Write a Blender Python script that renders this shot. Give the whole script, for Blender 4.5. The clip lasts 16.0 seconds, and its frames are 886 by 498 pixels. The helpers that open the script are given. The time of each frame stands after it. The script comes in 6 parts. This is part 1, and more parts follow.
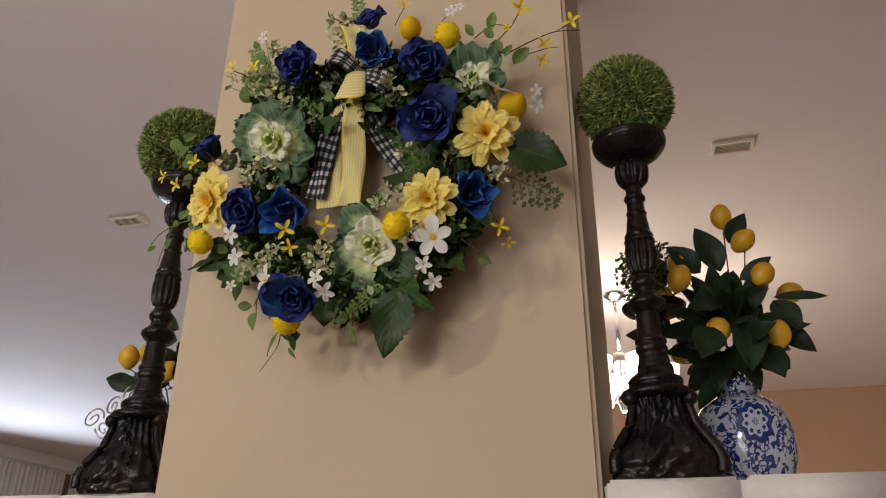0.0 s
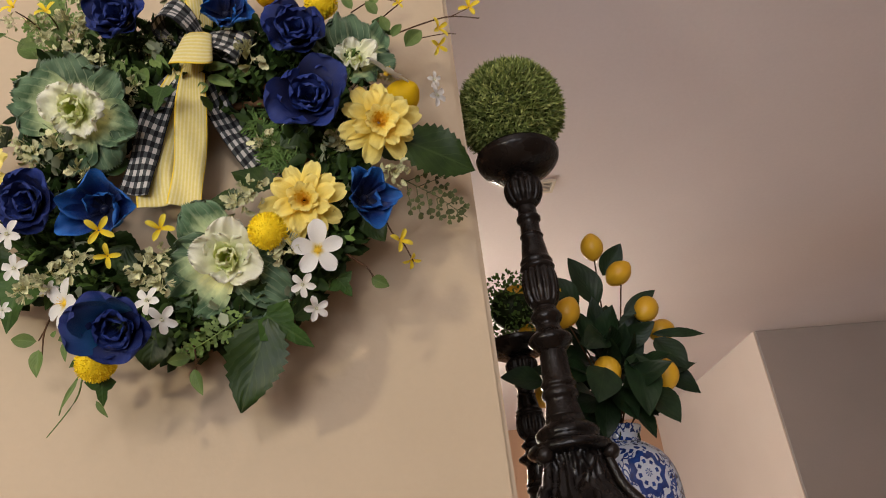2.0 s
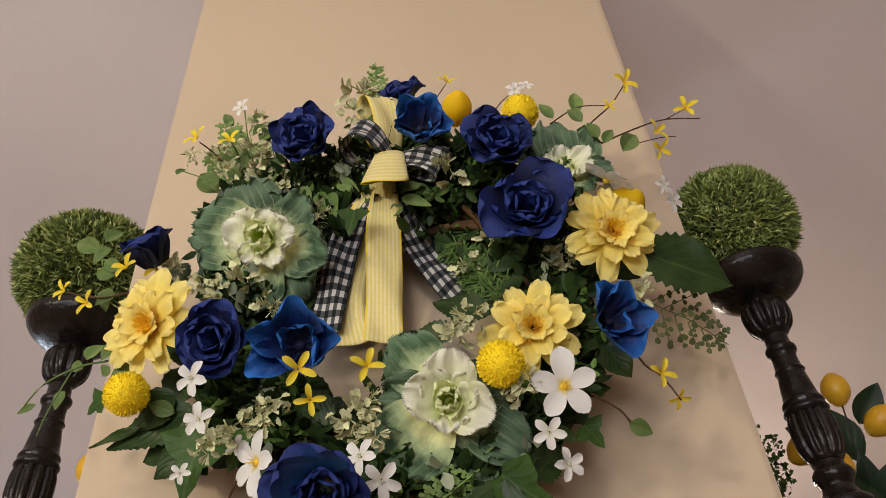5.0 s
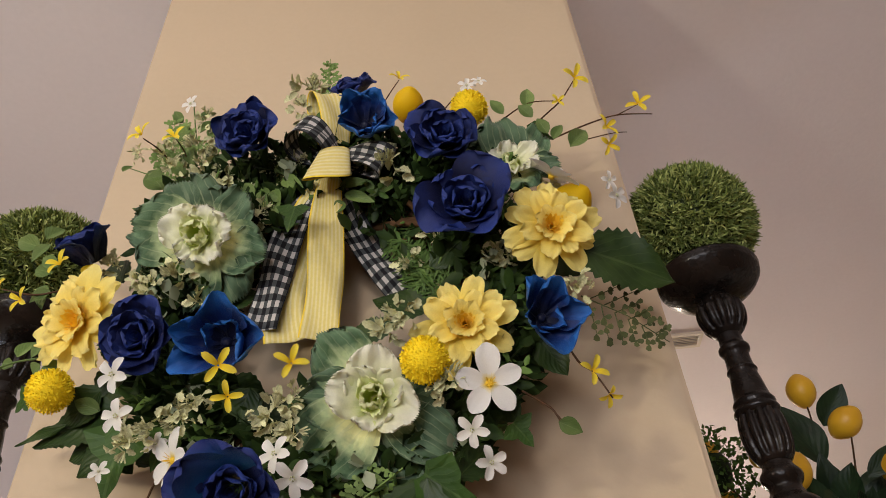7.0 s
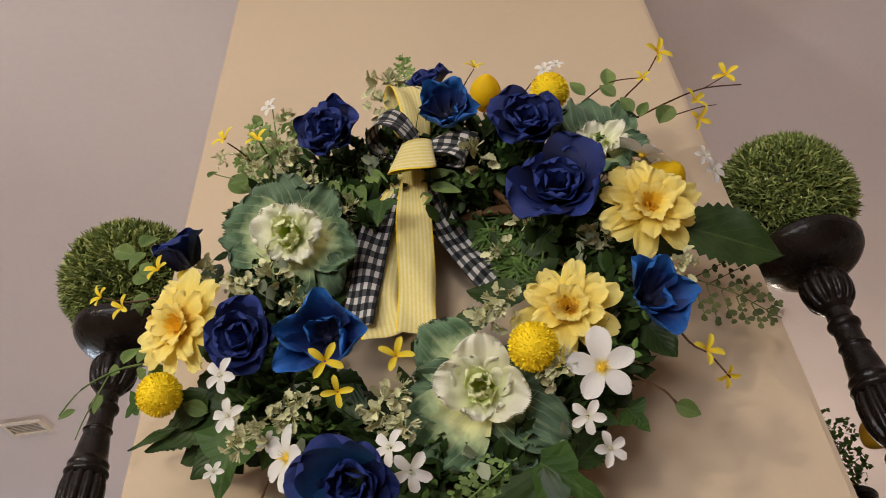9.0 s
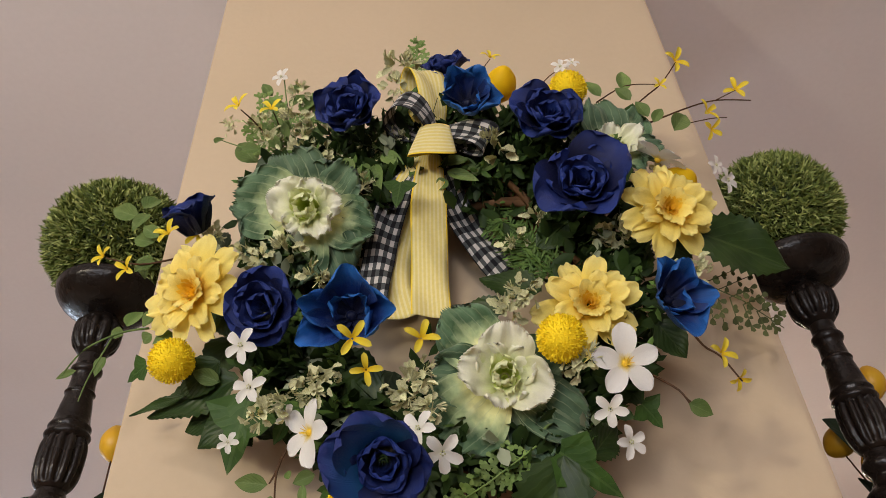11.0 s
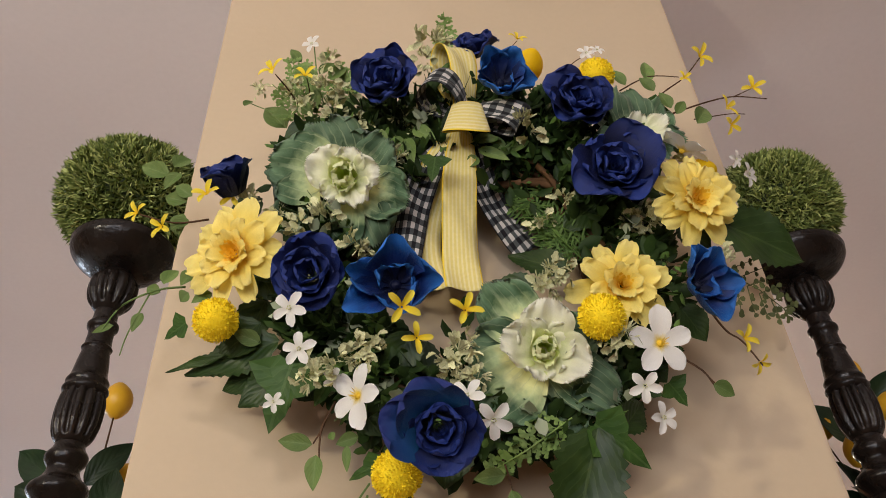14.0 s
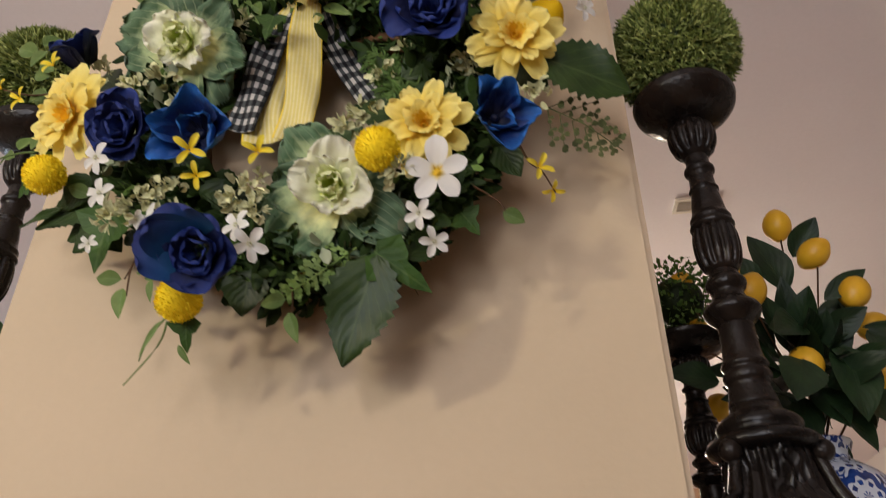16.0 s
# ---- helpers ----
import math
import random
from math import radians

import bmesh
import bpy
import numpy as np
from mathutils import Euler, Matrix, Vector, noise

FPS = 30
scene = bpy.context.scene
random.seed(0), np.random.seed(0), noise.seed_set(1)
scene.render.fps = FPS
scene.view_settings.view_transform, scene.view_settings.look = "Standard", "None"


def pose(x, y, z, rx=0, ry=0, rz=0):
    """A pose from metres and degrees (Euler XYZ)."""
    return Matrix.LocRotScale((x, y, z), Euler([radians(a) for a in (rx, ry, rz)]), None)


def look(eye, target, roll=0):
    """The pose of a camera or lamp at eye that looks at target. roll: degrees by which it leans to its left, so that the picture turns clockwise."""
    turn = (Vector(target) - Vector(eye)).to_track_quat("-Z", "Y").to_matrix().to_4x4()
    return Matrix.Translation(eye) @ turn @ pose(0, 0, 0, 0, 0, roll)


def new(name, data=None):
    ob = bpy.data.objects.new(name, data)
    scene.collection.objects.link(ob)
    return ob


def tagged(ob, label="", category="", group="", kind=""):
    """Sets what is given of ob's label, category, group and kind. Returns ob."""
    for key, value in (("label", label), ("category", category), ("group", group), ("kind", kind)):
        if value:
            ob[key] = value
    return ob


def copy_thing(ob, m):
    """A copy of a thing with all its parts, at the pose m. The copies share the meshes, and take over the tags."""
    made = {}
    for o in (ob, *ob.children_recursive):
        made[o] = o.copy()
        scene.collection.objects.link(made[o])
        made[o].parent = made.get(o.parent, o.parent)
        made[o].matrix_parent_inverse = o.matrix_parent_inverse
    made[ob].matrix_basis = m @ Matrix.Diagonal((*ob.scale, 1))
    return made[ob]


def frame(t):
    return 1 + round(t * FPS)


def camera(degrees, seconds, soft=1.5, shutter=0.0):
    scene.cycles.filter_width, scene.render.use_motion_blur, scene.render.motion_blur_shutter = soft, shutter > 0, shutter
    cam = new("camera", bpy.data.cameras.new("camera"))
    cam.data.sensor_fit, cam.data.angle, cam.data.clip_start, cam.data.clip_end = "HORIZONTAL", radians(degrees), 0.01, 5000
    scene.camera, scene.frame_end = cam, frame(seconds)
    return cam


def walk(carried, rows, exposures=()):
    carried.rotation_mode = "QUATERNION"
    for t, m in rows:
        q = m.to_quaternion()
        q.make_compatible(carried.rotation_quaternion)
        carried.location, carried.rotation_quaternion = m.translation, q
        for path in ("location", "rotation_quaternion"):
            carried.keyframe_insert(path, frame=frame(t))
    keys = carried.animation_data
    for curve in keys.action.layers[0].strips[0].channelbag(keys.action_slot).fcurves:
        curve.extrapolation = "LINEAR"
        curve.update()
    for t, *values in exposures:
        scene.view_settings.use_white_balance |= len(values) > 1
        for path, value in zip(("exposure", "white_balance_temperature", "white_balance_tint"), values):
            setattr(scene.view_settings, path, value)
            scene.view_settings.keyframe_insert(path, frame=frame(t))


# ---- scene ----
cam = camera(60.7, 16.0, soft=0.6, shutter=0.3)
METRES, EYE, TURN = 1.6, 1.5, 14.65  # length of the walk, first eye's height, turn of the pier's face
ROWS = [
    (0.0, 0.0, 0.0, 0.0, -0.22, 25.18, -0.47),
    (0.5, 0.0105, 0.0011, 0.0213, -2.48, 26.3, 0.02),
    (1.0, -0.0373, 0.0598, 0.0399, -6.09, 27.79, 0.73),
    (1.5, -0.0867, 0.1351, 0.0548, -13.46, 27.93, 3.88),
    (2.0, -0.1073, 0.1857, 0.0653, -17.91, 27.36, 6.03),
    (2.5, -0.1138, 0.2593, 0.062, -13.18, 27.4, 5.1),
    (3.0, -0.1021, 0.3405, 0.0763, -9.24, 28.03, 4.15),
    (3.5, -0.1363, 0.3436, 0.0917, -9.13, 32.64, 4.59),
    (4.0, -0.1745, 0.3194, 0.1071, -9.21, 39.09, 4.12),
    (6.5, -0.1425, 0.3342, 0.1149, -11.0, 41.2, 3.51),
    (7.0, -0.1186, 0.329, 0.1104, -9.74, 41.25, 3.37),
    (7.5, -0.0943, 0.3269, 0.1098, -7.16, 41.3, 3.77),
    (8.0, -0.0974, 0.3308, 0.1102, -5.31, 41.41, 3.26),
    (8.5, -0.1136, 0.3366, 0.1093, -4.18, 41.51, 3.55),
    (9.0, -0.1462, 0.3452, 0.1124, -4.7, 41.49, 3.04),
    (11.5, -0.2132, 0.3537, 0.1118, -12.67, 39.94, 2.63),
    (12.0, -0.2251, 0.3553, 0.1112, -13.57, 39.62, 2.4),
    (12.5, -0.2387, 0.3535, 0.1103, -14.47, 39.28, 2.07),
    (13.0, -0.245, 0.3523, 0.1101, -15.26, 38.99, 2.14),
    (13.5, -0.2539, 0.3536, 0.1082, -15.86, 38.63, 2.34),
    (14.0, -0.2667, 0.3573, 0.105, -16.13, 38.26, 2.48),
    (14.5, -0.2641, 0.3608, 0.0877, -15.86, 37.33, 2.19),
    (15.0, -0.2173, 0.3406, 0.0861, -12.99, 36.6, 1.08),
    (15.5, -0.1371, 0.3287, 0.0702, -10.76, 35.13, 0.7),
    (16.0, -0.0635, 0.3275, 0.0454, -8.22, 32.13, 0.3),
]
EXPOSURES = [(0.0, -0.37), (0.5, -0.28), (1.0, -0.2), (1.5, -0.06), (3.0, 0.1), (7.0, 0.04), (14.0, 0.06), (16.0, 0.05)]
walk(cam, [(t, pose(0.471, -1.264, EYE, 0, 0, TURN) @ pose(METRES * x, METRES * y, METRES * z, 90 + pitch, roll, yaw)) for t, x, y, z, yaw, pitch, roll in ROWS], EXPOSURES)

# ---- light ----
world = bpy.data.worlds.new("room_air")
scene.world = world
world.use_nodes = True
world.node_tree.nodes["Background"].inputs[0].default_value = (0.80, 0.86, 1.0, 1)
world.node_tree.nodes["Background"].inputs[1].default_value = 0.01


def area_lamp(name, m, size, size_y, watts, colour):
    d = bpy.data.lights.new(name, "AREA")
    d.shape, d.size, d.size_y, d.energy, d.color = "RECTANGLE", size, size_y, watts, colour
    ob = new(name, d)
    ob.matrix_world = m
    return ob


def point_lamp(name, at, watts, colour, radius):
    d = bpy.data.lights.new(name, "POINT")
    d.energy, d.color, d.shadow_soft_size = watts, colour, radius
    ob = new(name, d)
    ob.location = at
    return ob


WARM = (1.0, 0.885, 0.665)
# Unseen lamp, its place inferred from the wreath's cast shadow; no fixture built.
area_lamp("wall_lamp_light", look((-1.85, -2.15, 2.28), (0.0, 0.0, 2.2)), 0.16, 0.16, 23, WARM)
# Added fill for the pier's right half; no lamp is known here.
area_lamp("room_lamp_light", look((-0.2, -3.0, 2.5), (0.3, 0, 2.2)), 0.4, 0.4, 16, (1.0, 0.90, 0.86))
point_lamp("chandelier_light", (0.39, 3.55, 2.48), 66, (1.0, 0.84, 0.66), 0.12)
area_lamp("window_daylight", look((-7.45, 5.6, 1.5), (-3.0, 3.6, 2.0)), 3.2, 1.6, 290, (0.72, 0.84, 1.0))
# Added cool fill to lift the ceiling; the south wall has no window.
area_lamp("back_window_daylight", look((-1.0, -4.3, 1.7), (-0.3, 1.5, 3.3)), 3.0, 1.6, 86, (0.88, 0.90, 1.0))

# ---- materials ----


class Nodes:
    """A small node writer round one material."""

    def __init__(self, name, rough=0.6, metal=0.0, sheen=0.0, spec=0.5, coat=0.0, sub=0.0):
        self.m = bpy.data.materials.new(name)
        self.m.use_nodes = True
        self.t = self.m.node_tree
        self.b = self.t.nodes["Principled BSDF"]
        self.b.inputs["Roughness"].default_value = rough
        self.b.inputs["Metallic"].default_value = metal
        self.b.inputs["Sheen Weight"].default_value = sheen
        self.b.inputs["Specular IOR Level"].default_value = spec
        self.b.inputs["Coat Weight"].default_value = coat
        if sub:
            self.b.inputs["Subsurface Weight"].default_value = sub
            self.b.inputs["Subsurface Radius"].default_value = (0.004, 0.003, 0.002)
            self.b.inputs["Subsurface Scale"].default_value = 0.5

    def n(self, kind, **sets):
        nd = self.t.nodes.new(kind)
        for k, v in sets.items():
            if k in nd.inputs:
                nd.inputs[k].default_value = v
        return nd

    def link(self, a, b):
        self.t.links.new(a, b)

    def noise(self, scale, detail=3.0, coord="Object", stretch=(1, 1, 1)):
        tc = self.n("ShaderNodeTexCoord")
        mp = self.n("ShaderNodeMapping")
        mp.inputs["Scale"].default_value = stretch
        self.link(tc.outputs[coord], mp.inputs[0])
        nz = self.n("ShaderNodeTexNoise", Scale=scale, Detail=detail)
        self.link(mp.outputs[0], nz.inputs["Vector"])
        return nz.outputs["Fac"]

    def math(self, op, a, b=0.0):
        nd = self.n("ShaderNodeMath")
        nd.operation = op
        for i, v in enumerate((a, b)):
            if isinstance(v, (int, float)):
                nd.inputs[i].default_value = v
            else:
                self.link(v, nd.inputs[i])
        return nd.outputs[0]

    def ramp(self, fac, stops):
        nd = self.n("ShaderNodeValToRGB")
        r = nd.color_ramp
        while len(r.elements) < len(stops):
            r.elements.new(0.5)
        for e, (p, c) in zip(r.elements, stops):
            e.position, e.color = p, (*c, 1) if len(c) == 3 else c
        self.link(fac, nd.inputs[0])
        return nd.outputs[0]

    def mix(self, fac, a, b, mode="MIX"):
        nd = self.t.nodes.new("ShaderNodeMix")
        nd.data_type, nd.blend_type = "RGBA", mode
        for i, v in ((0, fac), (6, a), (7, b)):
            if isinstance(v, (int, float)):
                nd.inputs[i].default_value = v
            elif isinstance(v, tuple):
                nd.inputs[i].default_value = (*v, 1)
            else:
                self.link(v, nd.inputs[i])
        return nd.outputs[2]

    def uv(self):
        tc = self.n("ShaderNodeTexCoord")
        s = self.n("ShaderNodeSeparateXYZ")
        self.link(tc.outputs["UV"], s.inputs[0])
        return s.outputs[0], s.outputs[1]

    def random(self):
        return self.n("ShaderNodeObjectInfo").outputs["Random"]

    def island(self):
        return self.n("ShaderNodeNewGeometry").outputs["Random Per Island"]

    def vary(self, colour, fac, amount=0.3):
        """Colour made lighter or darker by a factor of 0 to 1."""
        v = self.math("MULTIPLY_ADD", fac, amount)
        v.node.inputs[2].default_value = 1 - amount / 2
        hs = self.n("ShaderNodeHueSaturation")
        self.link(colour, hs.inputs["Color"])
        self.link(v, hs.inputs["Value"])
        return hs.outputs[0]

    def done(self, colour=None, height=None, strength=0.3, dist=0.002, rough=None, thin=0.0):
        if colour is not None:
            self.link(colour, self.b.inputs["Base Color"])
        if rough is not None:
            self.link(rough, self.b.inputs["Roughness"])
        if height is not None:
            bp = self.n("ShaderNodeBump", Strength=strength, Distance=dist)
            self.link(height, bp.inputs["Height"])
            self.link(bp.outputs[0], self.b.inputs["Normal"])
        if thin:
            tr = self.n("ShaderNodeBsdfTranslucent")
            self.link(colour, tr.inputs["Color"])
            both = self.n("ShaderNodeMixShader")
            both.inputs[0].default_value = thin
            self.link(self.b.outputs[0], both.inputs[1])
            self.link(tr.outputs[0], both.inputs[2])
            self.link(both.outputs[0], self.t.nodes["Material Output"].inputs["Surface"])
        return self.m


def paint(name, a, b, rough=0.75, scale=2.5, grain=90, strength=0.12):
    k = Nodes(name, rough)
    big, fine = k.noise(scale, 4), k.noise(grain, 4)
    c = k.vary(k.ramp(big, [(0.3, a), (0.7, b)]), fine, 0.06)
    return k.done(c, fine, strength, 0.003)


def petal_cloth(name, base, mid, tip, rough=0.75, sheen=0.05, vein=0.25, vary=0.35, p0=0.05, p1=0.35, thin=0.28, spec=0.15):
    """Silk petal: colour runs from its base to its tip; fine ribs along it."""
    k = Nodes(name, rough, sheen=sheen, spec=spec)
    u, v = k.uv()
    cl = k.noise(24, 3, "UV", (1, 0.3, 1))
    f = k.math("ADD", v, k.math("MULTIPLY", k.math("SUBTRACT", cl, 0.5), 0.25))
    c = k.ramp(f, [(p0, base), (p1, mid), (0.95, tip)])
    c = k.vary(c, k.random(), vary)
    c = k.vary(c, k.noise(40, 4), 0.22)
    rib = k.noise(9, 3, "UV", (6, 0.4, 1))
    h = k.math("ADD", k.math("MULTIPLY", rib, 0.7), k.math("MULTIPLY", k.noise(500, 2), 0.3))
    return k.done(c, h, vein, 0.002, thin=thin)


def leaf_cloth(name, dark, light, rib, rough=0.55, vary=0.4, by_island=False, width=0.02):
    """Leaf with a paler midrib and slanting side veins."""
    k = Nodes(name, rough, spec=0.25)
    u, v = k.uv()
    off = k.math("ABSOLUTE", k.math("SUBTRACT", u, 0.5))
    mid = k.math("LESS_THAN", off, width)
    slant = k.math("ADD", k.math("SUBTRACT", k.math("MULTIPLY", v, 6.0), k.math("MULTIPLY", off, 6.0)), k.math("MULTIPLY", k.noise(4, 2, "UV"), 0.9))
    line = k.math("ABSOLUTE", k.math("SUBTRACT", k.math("FRACT", slant), 0.5))
    side = k.math("LESS_THAN", line, 0.045)
    veins = k.math("MAXIMUM", mid, k.math("MULTIPLY", side, 0.6))
    c = k.ramp(k.noise(35, 4), [(0.3, dark), (0.7, light)])
    c = k.vary(c, k.island() if by_island else k.random(), vary)
    c = k.mix(k.math("MULTIPLY", veins, 0.22), c, rib)
    h = k.math("SUBTRACT", k.math("MULTIPLY", line, 1.2), k.math("MULTIPLY", mid, 0.5))
    return k.done(c, k.math("ADD", h, k.math("MULTIPLY", k.noise(120, 3), 0.6)), 0.28, 0.0015)


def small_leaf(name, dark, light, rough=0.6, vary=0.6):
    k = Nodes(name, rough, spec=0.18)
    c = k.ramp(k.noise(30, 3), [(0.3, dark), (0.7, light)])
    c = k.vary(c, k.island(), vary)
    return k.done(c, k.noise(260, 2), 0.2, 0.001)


M_PIER = paint("beige_wall_paint", (0.50, 0.392, 0.262), (0.54, 0.422, 0.287), 0.72)
M_CEIL = paint("ceiling_paint", (0.80, 0.740, 0.742), (0.84, 0.780, 0.782), 0.85, 1.2, 60, 0.2)
M_BACK = paint("terracotta_wall_paint", (0.52, 0.33, 0.22), (0.57, 0.37, 0.25), 0.8, 1.5)
M_CREAM = paint("cream_wall_paint", (0.66, 0.56, 0.47), (0.70, 0.60, 0.51), 0.8, 1.5)
M_GREY = paint("darker_grey_wall", (0.42, 0.38, 0.35), (0.46, 0.41, 0.38), 0.8, 1.5)
M_TRIM = paint("white_trim_paint", (0.74, 0.72, 0.69), (0.79, 0.77, 0.74), 0.5)
M_BRICK = paint("white_painted_brick", (0.70, 0.66, 0.60), (0.78, 0.74, 0.68), 0.7, 14, 120, 0.5)
M_CURTAIN = paint("curtain_cloth", (0.62, 0.58, 0.53), (0.70, 0.66, 0.60), 0.9, 6, 300, 0.3)


def floor_wood():
    k = Nodes("oak_floor", 0.45)
    c = k.ramp(k.noise(3, 5, "Object", (1, 14, 1)), [(0.3, (0.20, 0.11, 0.055)), (0.7, (0.33, 0.19, 0.10))])
    return k.done(c, k.noise(40, 3, "Object", (1, 14, 1)), 0.15)


M_FLOOR = floor_wood()


def dark_wood():
    k = Nodes("black_brown_lacquer", 0.28, spec=0.24)
    n1 = k.noise(9, 5)
    c = k.ramp(n1, [(0.35, (0.006, 0.0045, 0.004)), (0.6, (0.013, 0.009, 0.007)), (0.78, (0.035, 0.02, 0.012))])
    r = k.ramp(k.noise(28, 4), [(0.3, (0.17,) * 3), (0.7, (0.36,) * 3)])
    return k.done(c, k.math("ADD", k.noise(120, 4), k.noise(38, 3)), 0.4, 0.003, rough=r)


M_STICK = dark_wood()


def grass(name, a, b, c3):
    k = Nodes(name, 0.55, spec=0.3)
    c = k.ramp(k.island(), [(0.0, a), (0.55, b), (1.0, c3)])
    return k.done(c)


M_BLADE = grass("boxwood_blade", (0.06, 0.088, 0.018), (0.19, 0.24, 0.055), (0.46, 0.50, 0.17))
# Core kept near-black: painted shade for the gaps between blades.
M_CORE_SHADE = small_leaf("boxwood_core_shade", (0.010, 0.017, 0.004), (0.02, 0.034, 0.008))
# Navy, cobalt: near-black bases and lighter tips paint in shade and lit edges.
M_NAVY = petal_cloth("navy_silk_shaded", (0.0015, 0.002, 0.012), (0.0045, 0.008, 0.050), (0.010, 0.027, 0.165), 0.5, 0.01, 0.5, 0.3, 0.1, 0.5, 0.06, 0.3)
M_BLUE = petal_cloth("cobalt_silk_shaded", (0.001, 0.004, 0.030), (0.004, 0.026, 0.15), (0.014, 0.125, 0.44), 0.42, 0.04, 0.5, 0.3, 0.12, 0.5, 0.08, 0.35)
M_TEAL = petal_cloth("navy_teal_silk", (0.006, 0.09, 0.20), (0.006, 0.055, 0.19), (0.009, 0.020, 0.13), 0.55, 0.03, 0.5, 0.25, 0.15, 0.55, 0.06, 0.3)
M_YELLOW = petal_cloth("pale_yellow_silk", (0.84, 0.46, 0.015), (0.95, 0.73, 0.12), (0.97, 0.83, 0.28), 0.7, 0.05, 0.5, 0.2, 0.05, 0.42)
M_HEART = petal_cloth("orange_heart", (0.78, 0.42, 0.01), (0.84, 0.53, 0.025), (0.86, 0.64, 0.08), 0.8, 0.05)
M_WHITE = petal_cloth("white_silk", (0.80, 0.62, 0.10), (0.82, 0.80, 0.74), (0.84, 0.83, 0.80), 0.6, 0.1, 0.2, 0.1, 0.06, 0.22)
M_JAS = petal_cloth("jasmine_silk", (0.78, 0.76, 0.66), (0.80, 0.78, 0.72), (0.82, 0.80, 0.76), 0.6, 0.1, 0.2, 0.12)
M_FORS = petal_cloth("forsythia_silk", (0.78, 0.50, 0.01), (0.84, 0.64, 0.03), (0.86, 0.70, 0.08), 0.65, 0.1, 0.2, 0.15)
M_CABIN = petal_cloth("cream_cabbage", (0.58, 0.66, 0.17), (0.80, 0.81, 0.52), (0.85, 0.84, 0.70), 0.7, 0.05, 0.35, 0.10, 0.05, 0.45)
M_CABHEART = petal_cloth("lime_cabbage_heart", (0.45, 0.56, 0.08), (0.62, 0.70, 0.20), (0.84, 0.87, 0.52), 0.7, 0.05, 0.35, 0.15, 0.08, 0.55)
M_STAMEN = small_leaf("stamen_yellow", (0.70, 0.42, 0.02), (0.80, 0.55, 0.06), 0.7, 0.3)


def cabbage_outer():
    k = Nodes("cabbage_leaf", 0.6, spec=0.3, sheen=0.15)
    u, v = k.uv()
    off = k.math("ABSOLUTE", k.math("SUBTRACT", u, 0.5))
    fan = k.math("ADD", k.math("MULTIPLY", u, 8.0), k.math("MULTIPLY", k.noise(7, 3, "UV"), 0.55))
    line = k.math("ABSOLUTE", k.math("SUBTRACT", k.math("FRACT", fan), 0.5))
    veins = k.math("MAXIMUM", k.math("LESS_THAN", off, 0.02), k.math("LESS_THAN", line, 0.06))
    veins = k.math("MULTIPLY", veins, k.math("SUBTRACT", 1.0, k.math("MULTIPLY", v, 0.9)))
    f = k.math("ADD", v, k.math("MULTIPLY", k.math("SUBTRACT", k.noise(10, 4, "UV"), 0.5), 0.26))
    f = k.math("ADD", f, k.math("MULTIPLY", k.math("SUBTRACT", 0.72, k.random()), 0.26))
    f = k.math("ADD", f, k.math("MULTIPLY", off, 0.45))
    c = k.ramp(f, [(0.40, (0.62, 0.62, 0.28)), (0.58, (0.28, 0.35, 0.17)), (0.78, (0.036, 0.080, 0.032)), (1.0, (0.095, 0.165, 0.085))])
    c = k.vary(c, k.random(), 0.45)
    c = k.mix(k.math("MULTIPLY", veins, 0.5), c, (0.45, 0.50, 0.29))
    return k.done(c, k.math("ADD", line, k.noise(60, 3)), 0.4, 0.002)


M_CABOUT = cabbage_outer()
M_POM = small_leaf("pompon_yellow", (0.91, 0.66, 0.012), (0.95, 0.76, 0.035), 0.7, 0.18)
M_LEAF = leaf_cloth("dark_veined_leaf", (0.012, 0.030, 0.005), (0.028, 0.054, 0.010), (0.10, 0.14, 0.04), 0.42)
M_IVY = leaf_cloth("ivy_leaf_green", (0.018, 0.048, 0.007), (0.042, 0.092, 0.015), (0.14, 0.21, 0.07))
M_PALE = leaf_cloth("pale_leaf_green", (0.075, 0.13, 0.028), (0.15, 0.21, 0.06), (0.26, 0.33, 0.14))
M_LEMLEAF = leaf_cloth("lemon_leaf_green", (0.007, 0.017, 0.006), (0.015, 0.033, 0.011), (0.045, 0.075, 0.028), 0.42, width=0.012)
M_FILL_DARK = small_leaf("dark_filler", (0.011, 0.026, 0.005), (0.028, 0.054, 0.010))
M_FILL_MID = small_leaf("green_filler", (0.05, 0.10, 0.020), (0.10, 0.17, 0.035))
M_FILL_SAGE = small_leaf("sage_filler", (0.20, 0.24, 0.14), (0.32, 0.36, 0.24))
M_CREAMBIT = small_leaf("cream_flocked", (0.42, 0.44, 0.20), (0.70, 0.67, 0.43), 0.8, 0.6)
M_FERN = small_leaf("olive_fern", (0.045, 0.055, 0.018), (0.10, 0.115, 0.040), 0.7, 0.5)
M_TWIG = small_leaf("brown_twig", (0.05, 0.025, 0.012), (0.10, 0.052, 0.025), 0.75, 0.4)
M_VINE = small_leaf("grapevine_bark", (0.07, 0.034, 0.015), (0.15, 0.08, 0.035), 0.8, 0.6)
M_STEMGREEN = small_leaf("green_stem", (0.09, 0.15, 0.04), (0.15, 0.22, 0.07), 0.6, 0.3)


def lemon_skin():
    k = Nodes("lemon_skin", 0.42, spec=0.4, sub=0.05)
    c = k.ramp(k.noise(8, 3), [(0.3, (0.60, 0.30, 0.012)), (0.7, (0.70, 0.40, 0.022))])
    return k.done(k.vary(c, k.random(), 0.2), k.noise(160, 2), 0.25, 0.001)


M_LEMON = lemon_skin()
